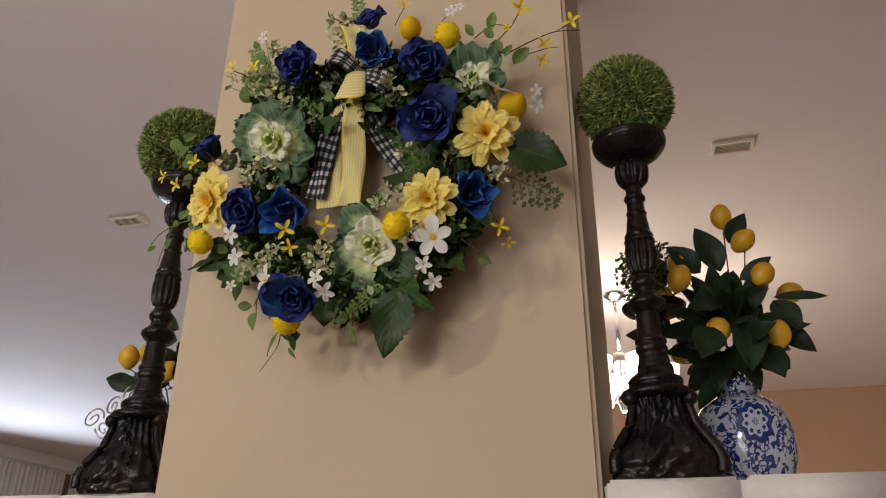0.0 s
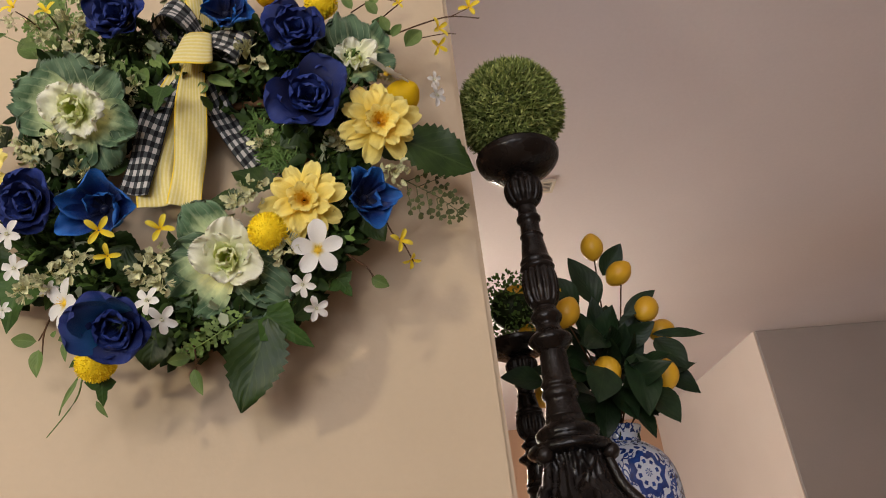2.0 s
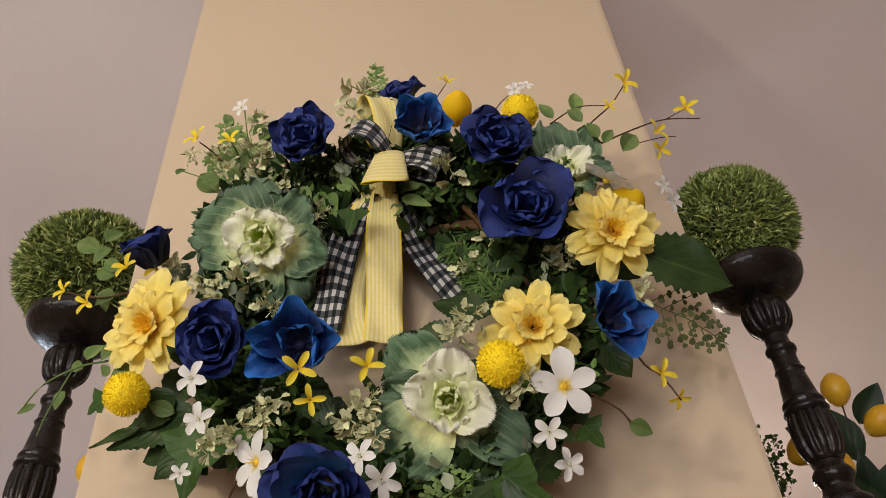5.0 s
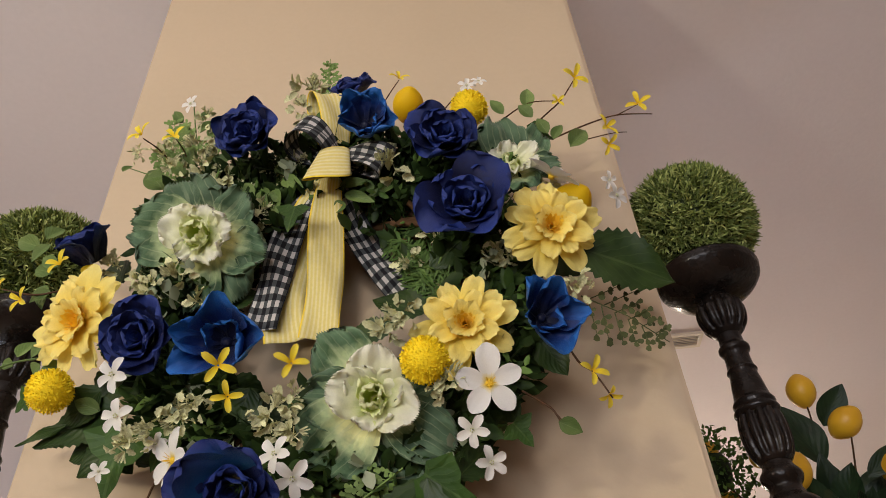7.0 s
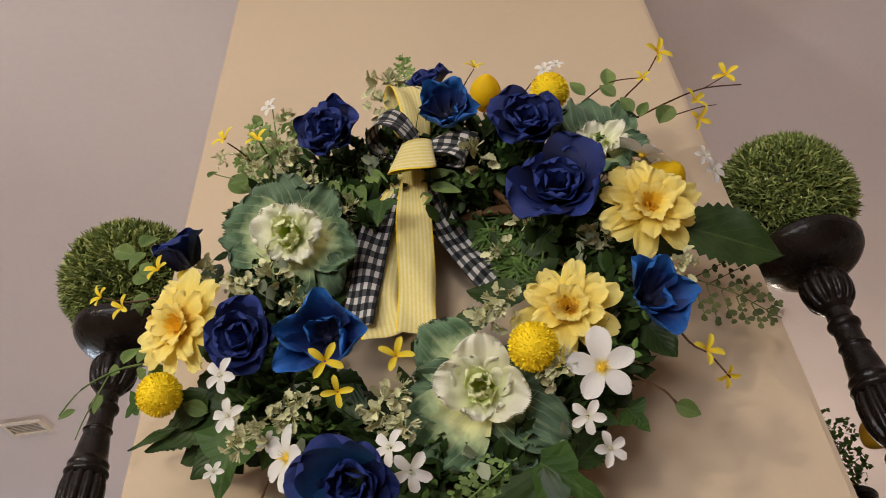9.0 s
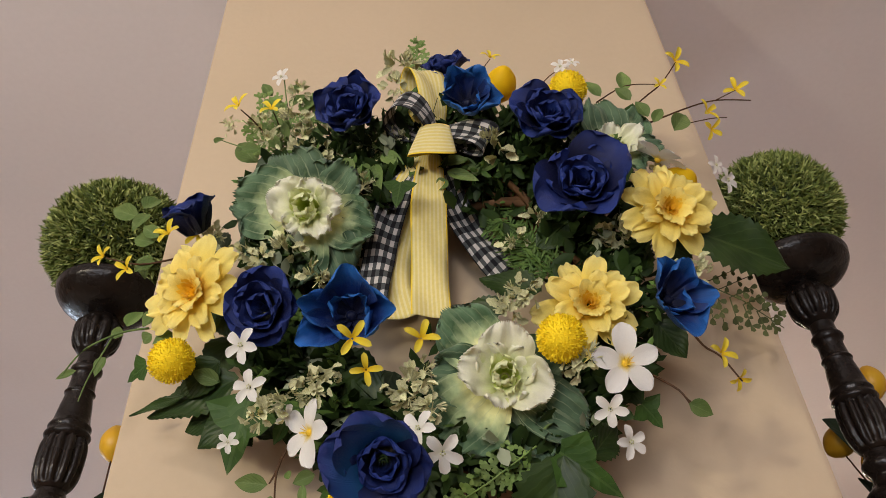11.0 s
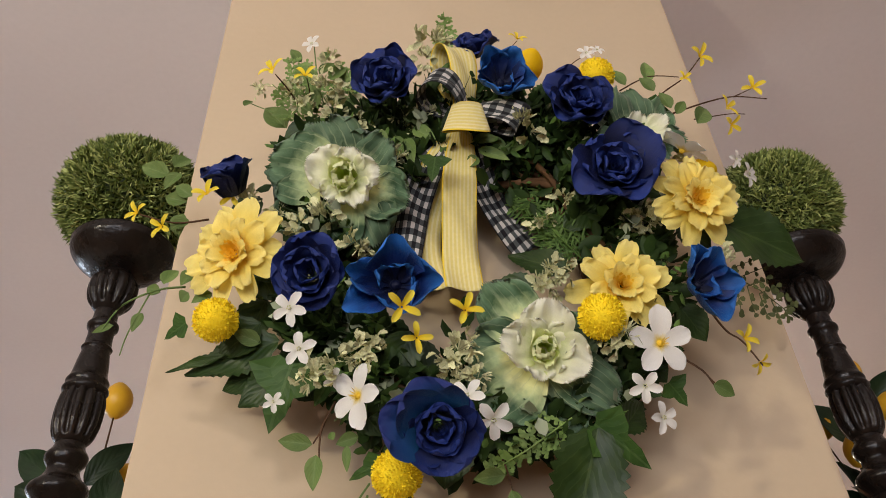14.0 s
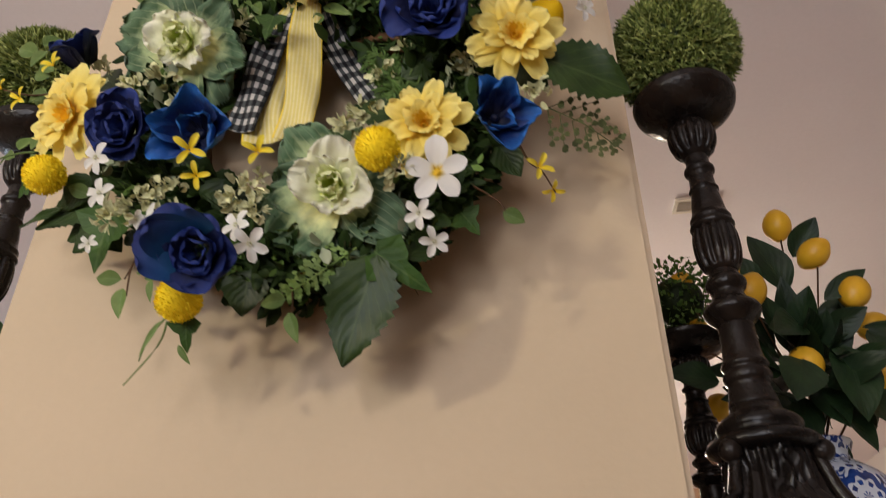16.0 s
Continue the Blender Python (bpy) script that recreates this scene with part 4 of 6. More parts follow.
def filler(name, mat, count, size, seed, y0, y1, r0, r1, round_leaf, label, arc=(0, 360)):
    """Small leaves all round the ring, on short sprigs."""
    rg = random.Random(seed)
    ch = []
    made = 0
    while made < count:
        a = radians(rg.uniform(*arc))
        r = rg.uniform(r0, r1)
        c = Vector((r * math.cos(a), rg.uniform(y0, y1), r * math.sin(a) * 1.05))
        out = Vector((math.cos(a), rg.uniform(-1.4, 0.1), math.sin(a) + rg.uniform(-0.3, 0.3)))
        d = (out + Vector((rg.uniform(-1, 1), rg.uniform(-1, 0.4), rg.uniform(-1, 1)))).normalized()
        steps = rg.randint(4, 8)
        ch.append(tube_arrays([c, c + d * size * 0.25 * steps], 0.0008, 3, 0.6))
        for k in range(steps):
            p = c + d * size * 0.6 * (k + 0.5)
            p.y = max(p.y, y0 - 0.008)
            if math.hypot(p.x, p.z) > r1 + 0.03:
                made += 1
                continue
            q = (d * 0.7 + Vector((rg.gauss(0, 1), rg.gauss(0, 1), rg.gauss(0, 1))).normalized()).normalized()
            ln = size * rg.uniform(0.75, 1.25)
            s = q.cross(Vector((rg.gauss(0, 0.5), -1, rg.gauss(0, 0.5)))).normalized() * ln * (0.36 if round_leaf else 0.24)
            up = q.cross(s).normalized() * ln * 0.10
            ch.append(([p, p + q * ln * 0.35 + s + up, p + q * ln * 0.75 + s * 0.75 + up, p + q * ln, p + q * ln * 0.75 - s * 0.75 + up, p + q * ln * 0.35 - s + up, p + q * ln * 0.5],
                       [(0, 1, 6), (1, 2, 6), (2, 3, 6), (3, 4, 6), (4, 5, 6), (5, 0, 6)]))
            made += 1
    tagged(put(name, mesh_data(name, *joined(ch), mat), wreath, None, label), kind="stuff")


filler("dark_foliage", M_FILL_DARK, 4400, 0.028, 3, -0.098, -0.02, 0.135, 0.212, False, "dense dark green filler leaves")
filler("dark_foliage", M_FILL_DARK, 1500, 0.026, 13, -0.110, -0.03, 0.205, 0.262, False, "dense dark green filler leaves", (28, 152))
filler("green_foliage", M_FILL_MID, 260, 0.017, 14, -0.125, -0.06, 0.21, 0.275, False, "fresh green filler sprigs", (25, 155))
filler("green_foliage", M_FILL_MID, 900, 0.016, 4, -0.108, -0.05, 0.14, 0.225, False, "fresh green filler sprigs")
filler("sage_foliage", M_FILL_SAGE, 240, 0.017, 5, -0.125, -0.06, 0.15, 0.225, True, "pale sage eucalyptus sprigs")


def bloom(name, me, at, r, n, spin, label=""):
    return put(name, me, wreath, facing(Vector(at) - W0, n, spin, r), label)


def petal(f, name, mat, ang, length, width, rise0, rise1, cup, seed, lift=0.0, out=0.0, label="", **kw):
    """One petal of its own shape; ang counts from the flower's right, against the clock."""
    kw = {**dict(ruffle=0.05, base=0.38, tip=0.6, nu=12, nv=12, crumple=0.07), **kw}
    vs, fs, uv = petal_arrays(length=length, width=width, rise0=rise0, rise1=rise1, cup=cup, seed=seed, **kw)
    put(name, mesh_data(name, vs, fs, mat, uv), f, Matrix.Rotation(radians(ang), 4, "Z") @ Matrix.Translation((out, 0, lift)), label)


def rose(at, r, n, outer, teal=False, rise=(58, 22)):
    """A swirled heart in wrapped petals; outer: (angle, length, width) of the open petals."""
    f = bloom("rose", ROSE_HEART, at, r, n, outer[0][0], "navy blue silk rose with teal inner petals" if teal else "deep navy blue silk rose")
    turn = -outer[0][0]
    k = int(r * 1e4)
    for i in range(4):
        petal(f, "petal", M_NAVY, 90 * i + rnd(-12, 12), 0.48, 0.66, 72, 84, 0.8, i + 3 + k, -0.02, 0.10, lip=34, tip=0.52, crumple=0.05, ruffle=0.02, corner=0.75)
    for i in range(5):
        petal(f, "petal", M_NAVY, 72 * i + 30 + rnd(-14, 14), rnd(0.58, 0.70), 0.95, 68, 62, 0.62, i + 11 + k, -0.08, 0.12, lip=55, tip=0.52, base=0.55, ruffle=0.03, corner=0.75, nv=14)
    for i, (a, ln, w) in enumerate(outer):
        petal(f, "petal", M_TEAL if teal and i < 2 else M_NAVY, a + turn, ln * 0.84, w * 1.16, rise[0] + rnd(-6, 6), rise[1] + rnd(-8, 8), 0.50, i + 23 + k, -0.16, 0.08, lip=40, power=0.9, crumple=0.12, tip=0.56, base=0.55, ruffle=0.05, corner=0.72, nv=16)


def magnolia(at, r, n, outer):
    """Cupped open petals; outer: (angle, length, width, end tilt)."""
    f = bloom("magnolia", MAG_CORE, at, r, n, 0, "bright cobalt blue silk magnolia")
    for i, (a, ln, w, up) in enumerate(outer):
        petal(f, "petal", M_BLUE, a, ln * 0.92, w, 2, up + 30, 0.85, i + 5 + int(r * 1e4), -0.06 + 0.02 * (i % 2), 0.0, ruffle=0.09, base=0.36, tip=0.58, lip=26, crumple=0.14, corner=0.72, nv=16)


def dahlia(at, r, n, spin=0):
    f = bloom("dahlia", DAHL_HEART, at, r, n, spin, "pale yellow silk dahlia with an orange heart")
    ring_of(f, "petal", DAHL[0], 10, -0.05, 0, 1.0, 0, 8)
    ring_of(f, "petal", DAHL[1], 8, 0.0, 18, 1.0, 0, 10)
    ring_of(f, "petal", DAHL[2], 8, 0.06, 5, 1.0, 0, 10)


def pompon(at, r, n, spin=0):
    f = bloom("globe_flower", POM, at, r, n, spin, "bright yellow round globe flower")
    put("core", POM_CORE, f)


def faux_lemon(at, r, n, spin=0):
    me = mesh_data("lemon", *ball_arrays(1.0, 20, 14, (1, 1, 1.2), 0.12), M_LEMON_BRIGHT)
    bloom("lemon", me, at, r, n, spin, "bright yellow faux lemon")


def cabbage(at, r, n, inner, outer, steep=0):
    """inner: (angle, length, width) of the cream leaves; outer: those of the green ones; steep lifts them all."""
    f = bloom("ornamental_cabbage", mesh_data("cabbage_heart", *ball_arrays(0.06, 10, 6), M_CABHEART, None), at, r, n, 0, "ornamental cabbage with cream heart and blue-green ruffled leaves")
    for i, (a, ln, w) in enumerate(outer):
        petal(f, "outer_leaf", M_CABOUT, a, ln, w, 16 + steep + 6 * (i % 2), -14 + steep, 0.10, i + 31 + int(r * 1e4), -0.10 + 0.03 * (i % 2), ruffle=0.075, waves=4, base=0.3, tip=0.62, nu=36, nv=14, fringe=0.065, crumple=0.20)
    for i, (a, ln, w) in enumerate(inner):
        petal(f, "inner_leaf", M_CABIN, a, ln, w, 50 + steep * 0.5, 12 + steep, 0.30, i + 51 + int(r * 1e4), 0.06, 0.02, ruffle=0.085, waves=4, base=0.45, tip=0.72, nu=36, nv=12, fringe=0.042, crumple=0.14)
    for i in range(7):
        petal(f, "inner_leaf", M_CABHEART, 51 * i + 20 + rnd(-15, 15), 0.30 + 0.05 * (i % 4), 0.42, 72 - 6 * (i % 3), 92 - 22 * (i % 3), 0.6, i + 71, 0.10, 0.03, ruffle=0.06, waves=4, base=0.5, tip=0.5, nu=16, nv=8, fringe=0.02)


def plumeria(at, r, n, spin=0):
    f = bloom("plumeria", PLUM_HEART, at, r, n, spin, "white plumeria flower with a yellow throat")
    put("throat", THROAT, f)
    ring_of(f, "petal", PLUM, 5, 0.0, 0, 1.0, 0, 3)


def jasmine(at, r, n, spin=0):
    f = bloom("jasmine", random.choice(JAS), at, r, n, spin, "small white jasmine flower")
    put("stamens", JAS_HEART, f)


def forsythia(at, r, n, spin=0):
    bloom("forsythia", random.choice(FORS), at, r, n, spin, "small golden yellow forsythia flower")


def cream_cluster(at, r, n, spin=0):
    bloom("flocked_sprig", random.choice(CLUSTERS), at, r, n, spin, "cream cluster of tiny flocked florets")


def veined_leaf(a, b, w, n):
    ln = (Vector(b) - Vector(a)).length
    big = ln > 0.06
    vs, fs, uv = leaf_arrays(ln, w, 0.16 if big else 0.08, 0.2, 0.08, 8, 22 if big else 14, 0.05)
    put("leaf", mesh_data("leaf", vs, fs, M_LEAF, uv), wreath, along(Vector(a) - W0, Vector(b) - W0, n), "large dark green serrated leaf" if big else "")


def pale_leaf(a, b, w, n):
    ln = (Vector(b) - Vector(a)).length
    vs, fs, uv = leaf_arrays(ln, w, 0.0, 0.45, 0.1, 6, 8, 0.02)
    put("leaf", mesh_data("leaf", vs, fs, M_PALE, uv), wreath, along(Vector(a) - W0, Vector(b) - W0, n))


def ivy_leaf(a, b, w, n):
    """Three-lobed leaf."""
    ln = (Vector(b) - Vector(a)).length
    vs, uv, fs = [(ln * 0.15, 0, 0)], [(0.5, 0.15)], []
    rim = ((0.0, 0.06), (-0.06, 0.34), (0.16, 0.98), (0.40, 0.62), (0.46, 0.36), (0.72, 0.30), (1.0, 0.0))
    pts = [(x, y) for x, y in rim] + [(x, -y) for x, y in rim[::-1][1:]]
    for x, y in pts:
        vs.append((x * ln * 0.5 + 0.075 * ln, y * w * 0.25, 0.06 * w * abs(y) * 0.5))
        uv.append((0.5 + y * 0.25, x * 0.5))
    k = len(pts)
    for x, y in pts:
        vs.append((x * ln, y * w * 0.5, 0.12 * w * abs(y) - 0.08 * ln * x * x))
        uv.append((0.5 + y * 0.5, x))
    for i in range(k):
        i2 = (i + 1) % k
        fs += [(0, 1 + i, 1 + i2), (1 + i, 1 + k + i, 1 + k + i2, 1 + i2)]
    put("ivy_leaf", mesh_data("ivy_leaf", vs, fs, M_IVY, uv, False), wreath, along(Vector(a) - W0, Vector(b) - W0, n), "three-lobed green ivy leaf")


def twig(points, r, tone="brown"):
    pts = smooth_rows([tuple(Vector(p) - W0) for p in points], 4)
    put("stem", mesh_data("stem", *tube_arrays(pts, r, 6), M_STEMGREEN if tone == "pale" else M_TWIG), wreath)


def fern(a, b, w, n, tone="olive"):
    """A branching frond with small leaflets."""
    m = along(Vector(a) - W0, Vector(b) - W0, n)
    ln = (Vector(b) - Vector(a)).length
    rg = random.Random(int(ln * 1e5))
    ch = [tube_arrays([(0, 0, 0), (ln * 0.5, 0.002, 0.004), (ln, 0, -0.004)], 0.0011, 4)]
    for i in range(6 if tone == "olive" else 9):
        x = ln * (0.08 + (0.15 if tone == "olive" else 0.09) * i)
        for s in (-1, 1):
            reach = w * 0.5 * (1.05 - (0.14 if tone == "olive" else 0.085) * i) * rg.uniform(0.8, 1.15)
            e = Vector((x + reach * 0.75, s * reach, rg.uniform(-0.006, 0.006)))
            o = Vector((x, 0, 0))
            ch.append(tube_arrays([o, e], 0.0009 if tone == "olive" else 0.0006, 3))
            many = 3 if tone == "olive" else 5
            for k in range(many):
                p = o.lerp(e, (k + 1) / many)
                for t in (-1, 1):
                    d = Vector((rg.uniform(0.2, 1), s * rg.uniform(-0.2, 0.8) + t * 0.7, rg.uniform(-0.4, 0.4))).normalized() * (0.013 if tone == "green" else 0.0095 * rg.uniform(0.6, 1.15) if tone == "olive" else 0.0062)
                    q = Vector((-d.y, d.x, 0)) * (0.11 if tone == "green" else 0.42)
                    ch.append(([p, p + d * 0.45 + q * 0.8, p + d * 0.85 + q * 0.9, p + d * 1.02, p + d * 0.85 - q * 0.9, p + d * 0.45 - q * 0.8], [(0, 1, 2, 3, 4, 5)]))
    mat = {"olive": M_FERN, "pale": M_PALE_FERN, "green": M_FILL_MID}[tone]
    tagged(put("fern_frond", mesh_data("fern_frond", *joined(ch), mat, None, False), wreath, m, "lacy fern frond"), kind="stuff")


M_PALE_FERN = small_leaf("light_fern", (0.12, 0.20, 0.04), (0.20, 0.29, 0.09), 0.6, 0.3)


def ribbon(kind, points, width):
    """A cloth band through the points; its width lies across the run, turned to the front."""
    pts = [Vector(p) - W0 for p in smooth_rows(points, 6)]
    vs, uv, fs = [], [], []
    run = 0.0
    nu = 6
    for i, p in enumerate(pts):
        d = (pts[min(i + 1, len(pts) - 1)] - pts[max(i - 1, 0)]).normalized()
        s = d.cross(Vector((0.12, -1, -0.25))).normalized()
        if i:
            run += (p - pts[i - 1]).length
        pinch = 0.6 + 0.4 * min(1.0, 3.0 * i / (len(pts) - 1))
        for j in range(nu + 1):
            u = j / nu - 0.5
            bow = Vector((0, -0.004, 0)) * math.cos(u * 5 + run * 40)
            vs.append(p + s * (u * width * pinch) + bow)
            uv.append((j / nu, run / (width * 0.5)))
    for i in range(len(pts) - 1):
        for j in range(nu):
            q = i * (nu + 1) + j
            fs.append((q, q + 1, q + nu + 2, q + nu + 1))
    ob = put("ribbon", mesh_data("ribbon", vs, fs, M_GINGHAM if kind == "gingham" else M_STRIPE, uv), wreath, None, "black and white gingham ribbon" if kind == "gingham" else "pale yellow striped ribbon")
    sol = ob.modifiers.new("cloth", "SOLIDIFY")
    sol.thickness = 0.0006


def bow_loop(kind, knot, tip, across, width, thick):
    """A ribbon loop from the knot out to its tip and back; across: the way in which the loop is open."""
    k, d = Vector(knot) - W0, Vector(tip) - Vector(knot)
    e = Vector(across)
    e = (e - d * (e.dot(d) / d.length_squared)).normalized()
    s = d.cross(e).normalized()
    vs, uv, fs, run, last = [], [], [], 0.0, None
    n, nu = 32, 6
    for i in range(n + 1):
        a = 2 * math.pi * i / n
        f = (1 - math.cos(a)) / 2
        p = k + d * f + e * (thick * math.sin(a) * (0.35 + 0.65 * math.sin(a / 2)))
        run += (p - last).length if last else 0
        last = p
        w = width * (0.66 + 0.34 * f)
        for j in range(nu + 1):
            u = j / nu - 0.5
            vs.append(p + s * (u * w) + e * (0.003 * math.sin(u * 7 + i * 0.4)))
            uv.append((j / nu, run / (width * 0.5)))
    for i in range(n):
        for j in range(nu):
            q = i * (nu + 1) + j
            fs.append((q, q + 1, q + nu + 2, q + nu + 1))
    ob = put("bow_loop", mesh_data("bow_loop", vs, fs, M_GINGHAM if kind == "gingham" else M_STRIPE, uv), wreath, None, "gingham bow loop" if kind == "gingham" else "pale yellow striped bow loop")
    sol = ob.modifiers.new("cloth", "SOLIDIFY")
    sol.thickness = 0.0006


def front_loop(top, low, r0, r1):
    """The striped loop that stands out from the knot: a flaring band, open below, its stripes running round it."""
    a, b = Vector(top) - W0, Vector(low) - W0
    d = (b - a).normalized()
    s = Vector((1, 0, 0))
    e = s.cross(d).normalized()
    if e.y > 0:
        e = -e
    vs, uv, fs = [], [], []
    n, nu = 40, 8
    for i in range(n + 1):
        t = 2 * math.pi * i / n
        for j in range(nu + 1):
            q = j / nu
            r = r0 + (r1 - r0) * q
            vs.append(a.lerp(b, q) + s * (r * math.cos(t)) + e * (r * 0.36 * math.sin(t)) + d * (0.018 * math.sin(t) * q + 0.003 * math.sin(t * 2 + 0.6) * q))
            uv.append((q, i / n * 5))
    for i in range(n):
        for j in range(nu):
            q = i * (nu + 1) + j
            fs.append((q, q + 1, q + nu + 2, q + nu + 1))
    ob = put("bow_loop", mesh_data("bow_loop", vs, fs, M_STRIPE, uv), wreath, None, "pale yellow striped bow loop")
    ob.modifiers.new("cloth", "SOLIDIFY").thickness = 0.0006


# -- wreath items --
rose((-0.110, -0.165, 2.462), 0.056, (-0.11, -0.97, -0.22), [(115, 1.05, 1.15), (20, 0.98, 1.0), (-50, 0.85, 0.95), (-115, 0.85, 0.95), (180, 1.0, 0.9)])
rose((0.143, -0.150, 2.434), 0.058, (0.07, -0.99, -0.15), [(150, 1.15, 1.1), (70, 0.9, 1.0), (-10, 1.0, 1.1), (-70, 0.95, 1.0), (-135, 0.95, 1.05)])
rose((0.163, -0.165, 2.296), 0.058, (-0.02, -0.97, -0.23), [(38, 1.45, 1.15), (105, 1.0, 1.1), (215, 1.45, 1.25), (-65, 1.2, 1.25), (160, 0.95, 0.95), (-15, 0.95, 0.9)])
rose((-0.189, -0.170, 2.150), 0.050, (-0.13, -0.89, -0.44), [(60, 1.1, 1.1), (140, 1.0, 1.05), (210, 1.05, 1.1), (-75, 1.05, 1.1), (-10, 1.0, 1.0)])
rose((-0.062, -0.192, 1.962), 0.046, (0.06, -0.81, -0.58), [(118, 1.55, 1.25), (165, 1.6, 1.2), (65, 1.05, 0.95), (-10, 1.1, 0.95), (-80, 1.2, 1.2), (215, 1.0, 0.95)], True)
rose((-0.296, -0.140, 2.300), 0.046, (-0.22, -0.72, 0.50), [(50, 1.25, 1.1), (140, 1.25, 1.1), (225, 1.15, 1.0), (-50, 1.15, 1.0)], rise=(66, 56))
rose((0.018, -0.125, 2.582), 0.044, (-0.14, -0.90, 0.35), [(80, 1.05, 1.0), (10, 1.05, 1.05), (155, 1.05, 1.05), (-90, 0.9, 1.0)])
magnolia((0.042, -0.160, 2.470), 0.055, (0.05, -0.95, -0.30), [(125, 1.15, 0.85, 62), (60, 1.1, 0.9, 55), (-20, 1.15, 0.95, 52), (-85, 1.0, 1.0, 66), (190, 0.9, 0.8, 60), (-50, 0.6, 0.7, 82)])
magnolia((-0.100, -0.165, 2.136), 0.052, (-0.02, -0.90, -0.42), [(85, 1.3, 1.2, 58), (-5, 1.35, 1.15, 56), (165, 1.3, 0.75, 46), (208, 1.35, 0.8, 26), (-75, 0.9, 0.95, 52), (135, 0.75, 0.6, 80), (40, 0.8, 0.7, 74)])
magnolia((0.229, -0.150, 2.138), 0.047, (0.40, -0.84, -0.36), [(130, 1.25, 0.8, 48), (85, 1.2, 0.75, 54), (10, 1.25, 0.8, 50), (-70, 1.3, 1.15, 46), (205, 0.95, 0.8, 60), (-30, 0.7, 0.7, 78)])
dahlia((-0.275, -0.155, 2.190), 0.0600, (-0.30, -0.88, -0.36), 0)
dahlia((0.257, -0.155, 2.258), 0.0590, (0.17, -0.93, -0.33), 12)
dahlia((0.149, -0.140, 2.146), 0.0570, (-0.02, -0.96, -0.28), 5)
pompon((-0.287, -0.150, 2.107), 0.0238, (-0.02, -0.93, -0.36), 0)
pompon((0.107, -0.185, 2.078), 0.0242, (-0.02, -0.93, -0.36), 0)
pompon((-0.100, -0.140, 1.939), 0.0240, (-0.02, -0.93, -0.36), 0)
pompon((0.182, -0.140, 2.508), 0.0265, (-0.02, -0.93, -0.36), 0)
faux_lemon((0.096, -0.110, 2.568), 0.0227, (0.21, -0.97, 0.08), 0)
faux_lemon((0.296, -0.090, 2.352), 0.0270, (0.62, -0.78, 0.02), 0)
cabbage((-0.158, -0.135, 2.316), 0.078, (-0.10, -0.90, -0.42), [(150, 0.64, 0.76), (75, 0.46, 0.56), (0, 0.54, 0.64), (-65, 0.52, 0.60), (-130, 0.46, 0.56)],
        [(112, 1.15, 1.15), (160, 1.28, 1.25), (205, 1.25, 1.15), (245, 1.15, 1.1), (290, 1.05, 1.1), (335, 0.95, 0.9), (50, 0.9, 0.95)])
cabbage((0.052, -0.135, 2.068), 0.066, (-0.02, -0.93, -0.36), [(82, 0.80, 0.86), (-28, 0.76, 0.84), (165, 0.72, 0.78), (30, 0.52, 0.64), (125, 0.52, 0.64), (-100, 0.46, 0.76)],
        [(125, 1.35, 1.05), (220, 1.35, 1.35), (285, 1.30, 1.15), (322, 1.35, 0.95), (172, 1.05, 1.0), (20, 0.9, 0.9)])
cabbage((0.226, -0.112, 2.398), 0.056, (0.12, -0.85, 0.10), [(100, 0.70, 0.60), (30, 0.85, 0.62), (-20, 0.75, 0.6), (160, 0.65, 0.6), (-90, 0.62, 0.6)],
        [(60, 1.55, 1.2), (98, 1.65, 1.25), (140, 1.55, 1.2), (195, 1.2, 0.9), (0, 1.15, 0.9), (-60, 0.9, 0.9)], 20)
plumeria((0.167, -0.165, 2.057), 0.0366, (0.08, -0.93, -0.36), 20)
plumeria((-0.136, -0.160, 2.010), 0.0332, (-0.63, -0.75, -0.19), 60)
plumeria((0.275, -0.130, 2.368), 0.0391, (0.50, -0.50, 0.70), 40)
jasmine((-0.205, -0.180, 2.099), 0.0199, (-0.25, -0.92, -0.31), 54)
jasmine((-0.193, -0.175, 2.054), 0.0184, (-0.13, -0.95, -0.27), 15)
jasmine((-0.012, -0.190, 1.968), 0.0197, (0.08, -0.72, -0.69), 56)
jasmine((-0.032, -0.180, 1.996), 0.0185, (-0.38, -0.92, -0.08), 50)
jasmine((0.147, -0.150, 2.018), 0.0177, (-0.25, -0.80, -0.55), 46)
jasmine((0.160, -0.140, 1.988), 0.0174, (0.39, -0.85, -0.36), 40)
jasmine((0.345, -0.135, 2.318), 0.0176, (0.61, -0.73, -0.32), 59)
jasmine((0.347, -0.120, 2.361), 0.0129, (0.52, -0.66, -0.55), 42)
jasmine((-0.161, -0.150, 2.034), 0.0127, (0.09, -0.99, -0.09), 3)
jasmine((-0.222, -0.130, 2.021), 0.0118, (0.00, -0.98, -0.17), 60)
jasmine((0.184, -0.120, 2.585), 0.0146, (0.12, -0.98, -0.18), 8)
jasmine((0.202, -0.120, 2.592), 0.0132, (0.16, -0.98, 0.13), 4)
jasmine((-0.218, -0.140, 2.584), 0.0156, (-0.35, -0.92, -0.18), 32)
forsythia((-0.093, -0.195, 2.088), 0.0205, (0.26, -0.89, -0.37), 65)
forsythia((-0.079, -0.195, 2.052), 0.0166, (0.15, -0.88, -0.45), 10)
forsythia((-0.028, -0.170, 2.099), 0.0201, (0.13, -0.99, -0.09), 75)
forsythia((-0.261, -0.170, 2.488), 0.0205, (-0.37, -0.93, 0.07), 20)
forsythia((-0.219, -0.160, 2.488), 0.0192, (-0.04, -0.99, 0.12), 40)
forsythia((0.329, -0.160, 2.525), 0.0216, (0.43, -0.83, -0.35), 80)
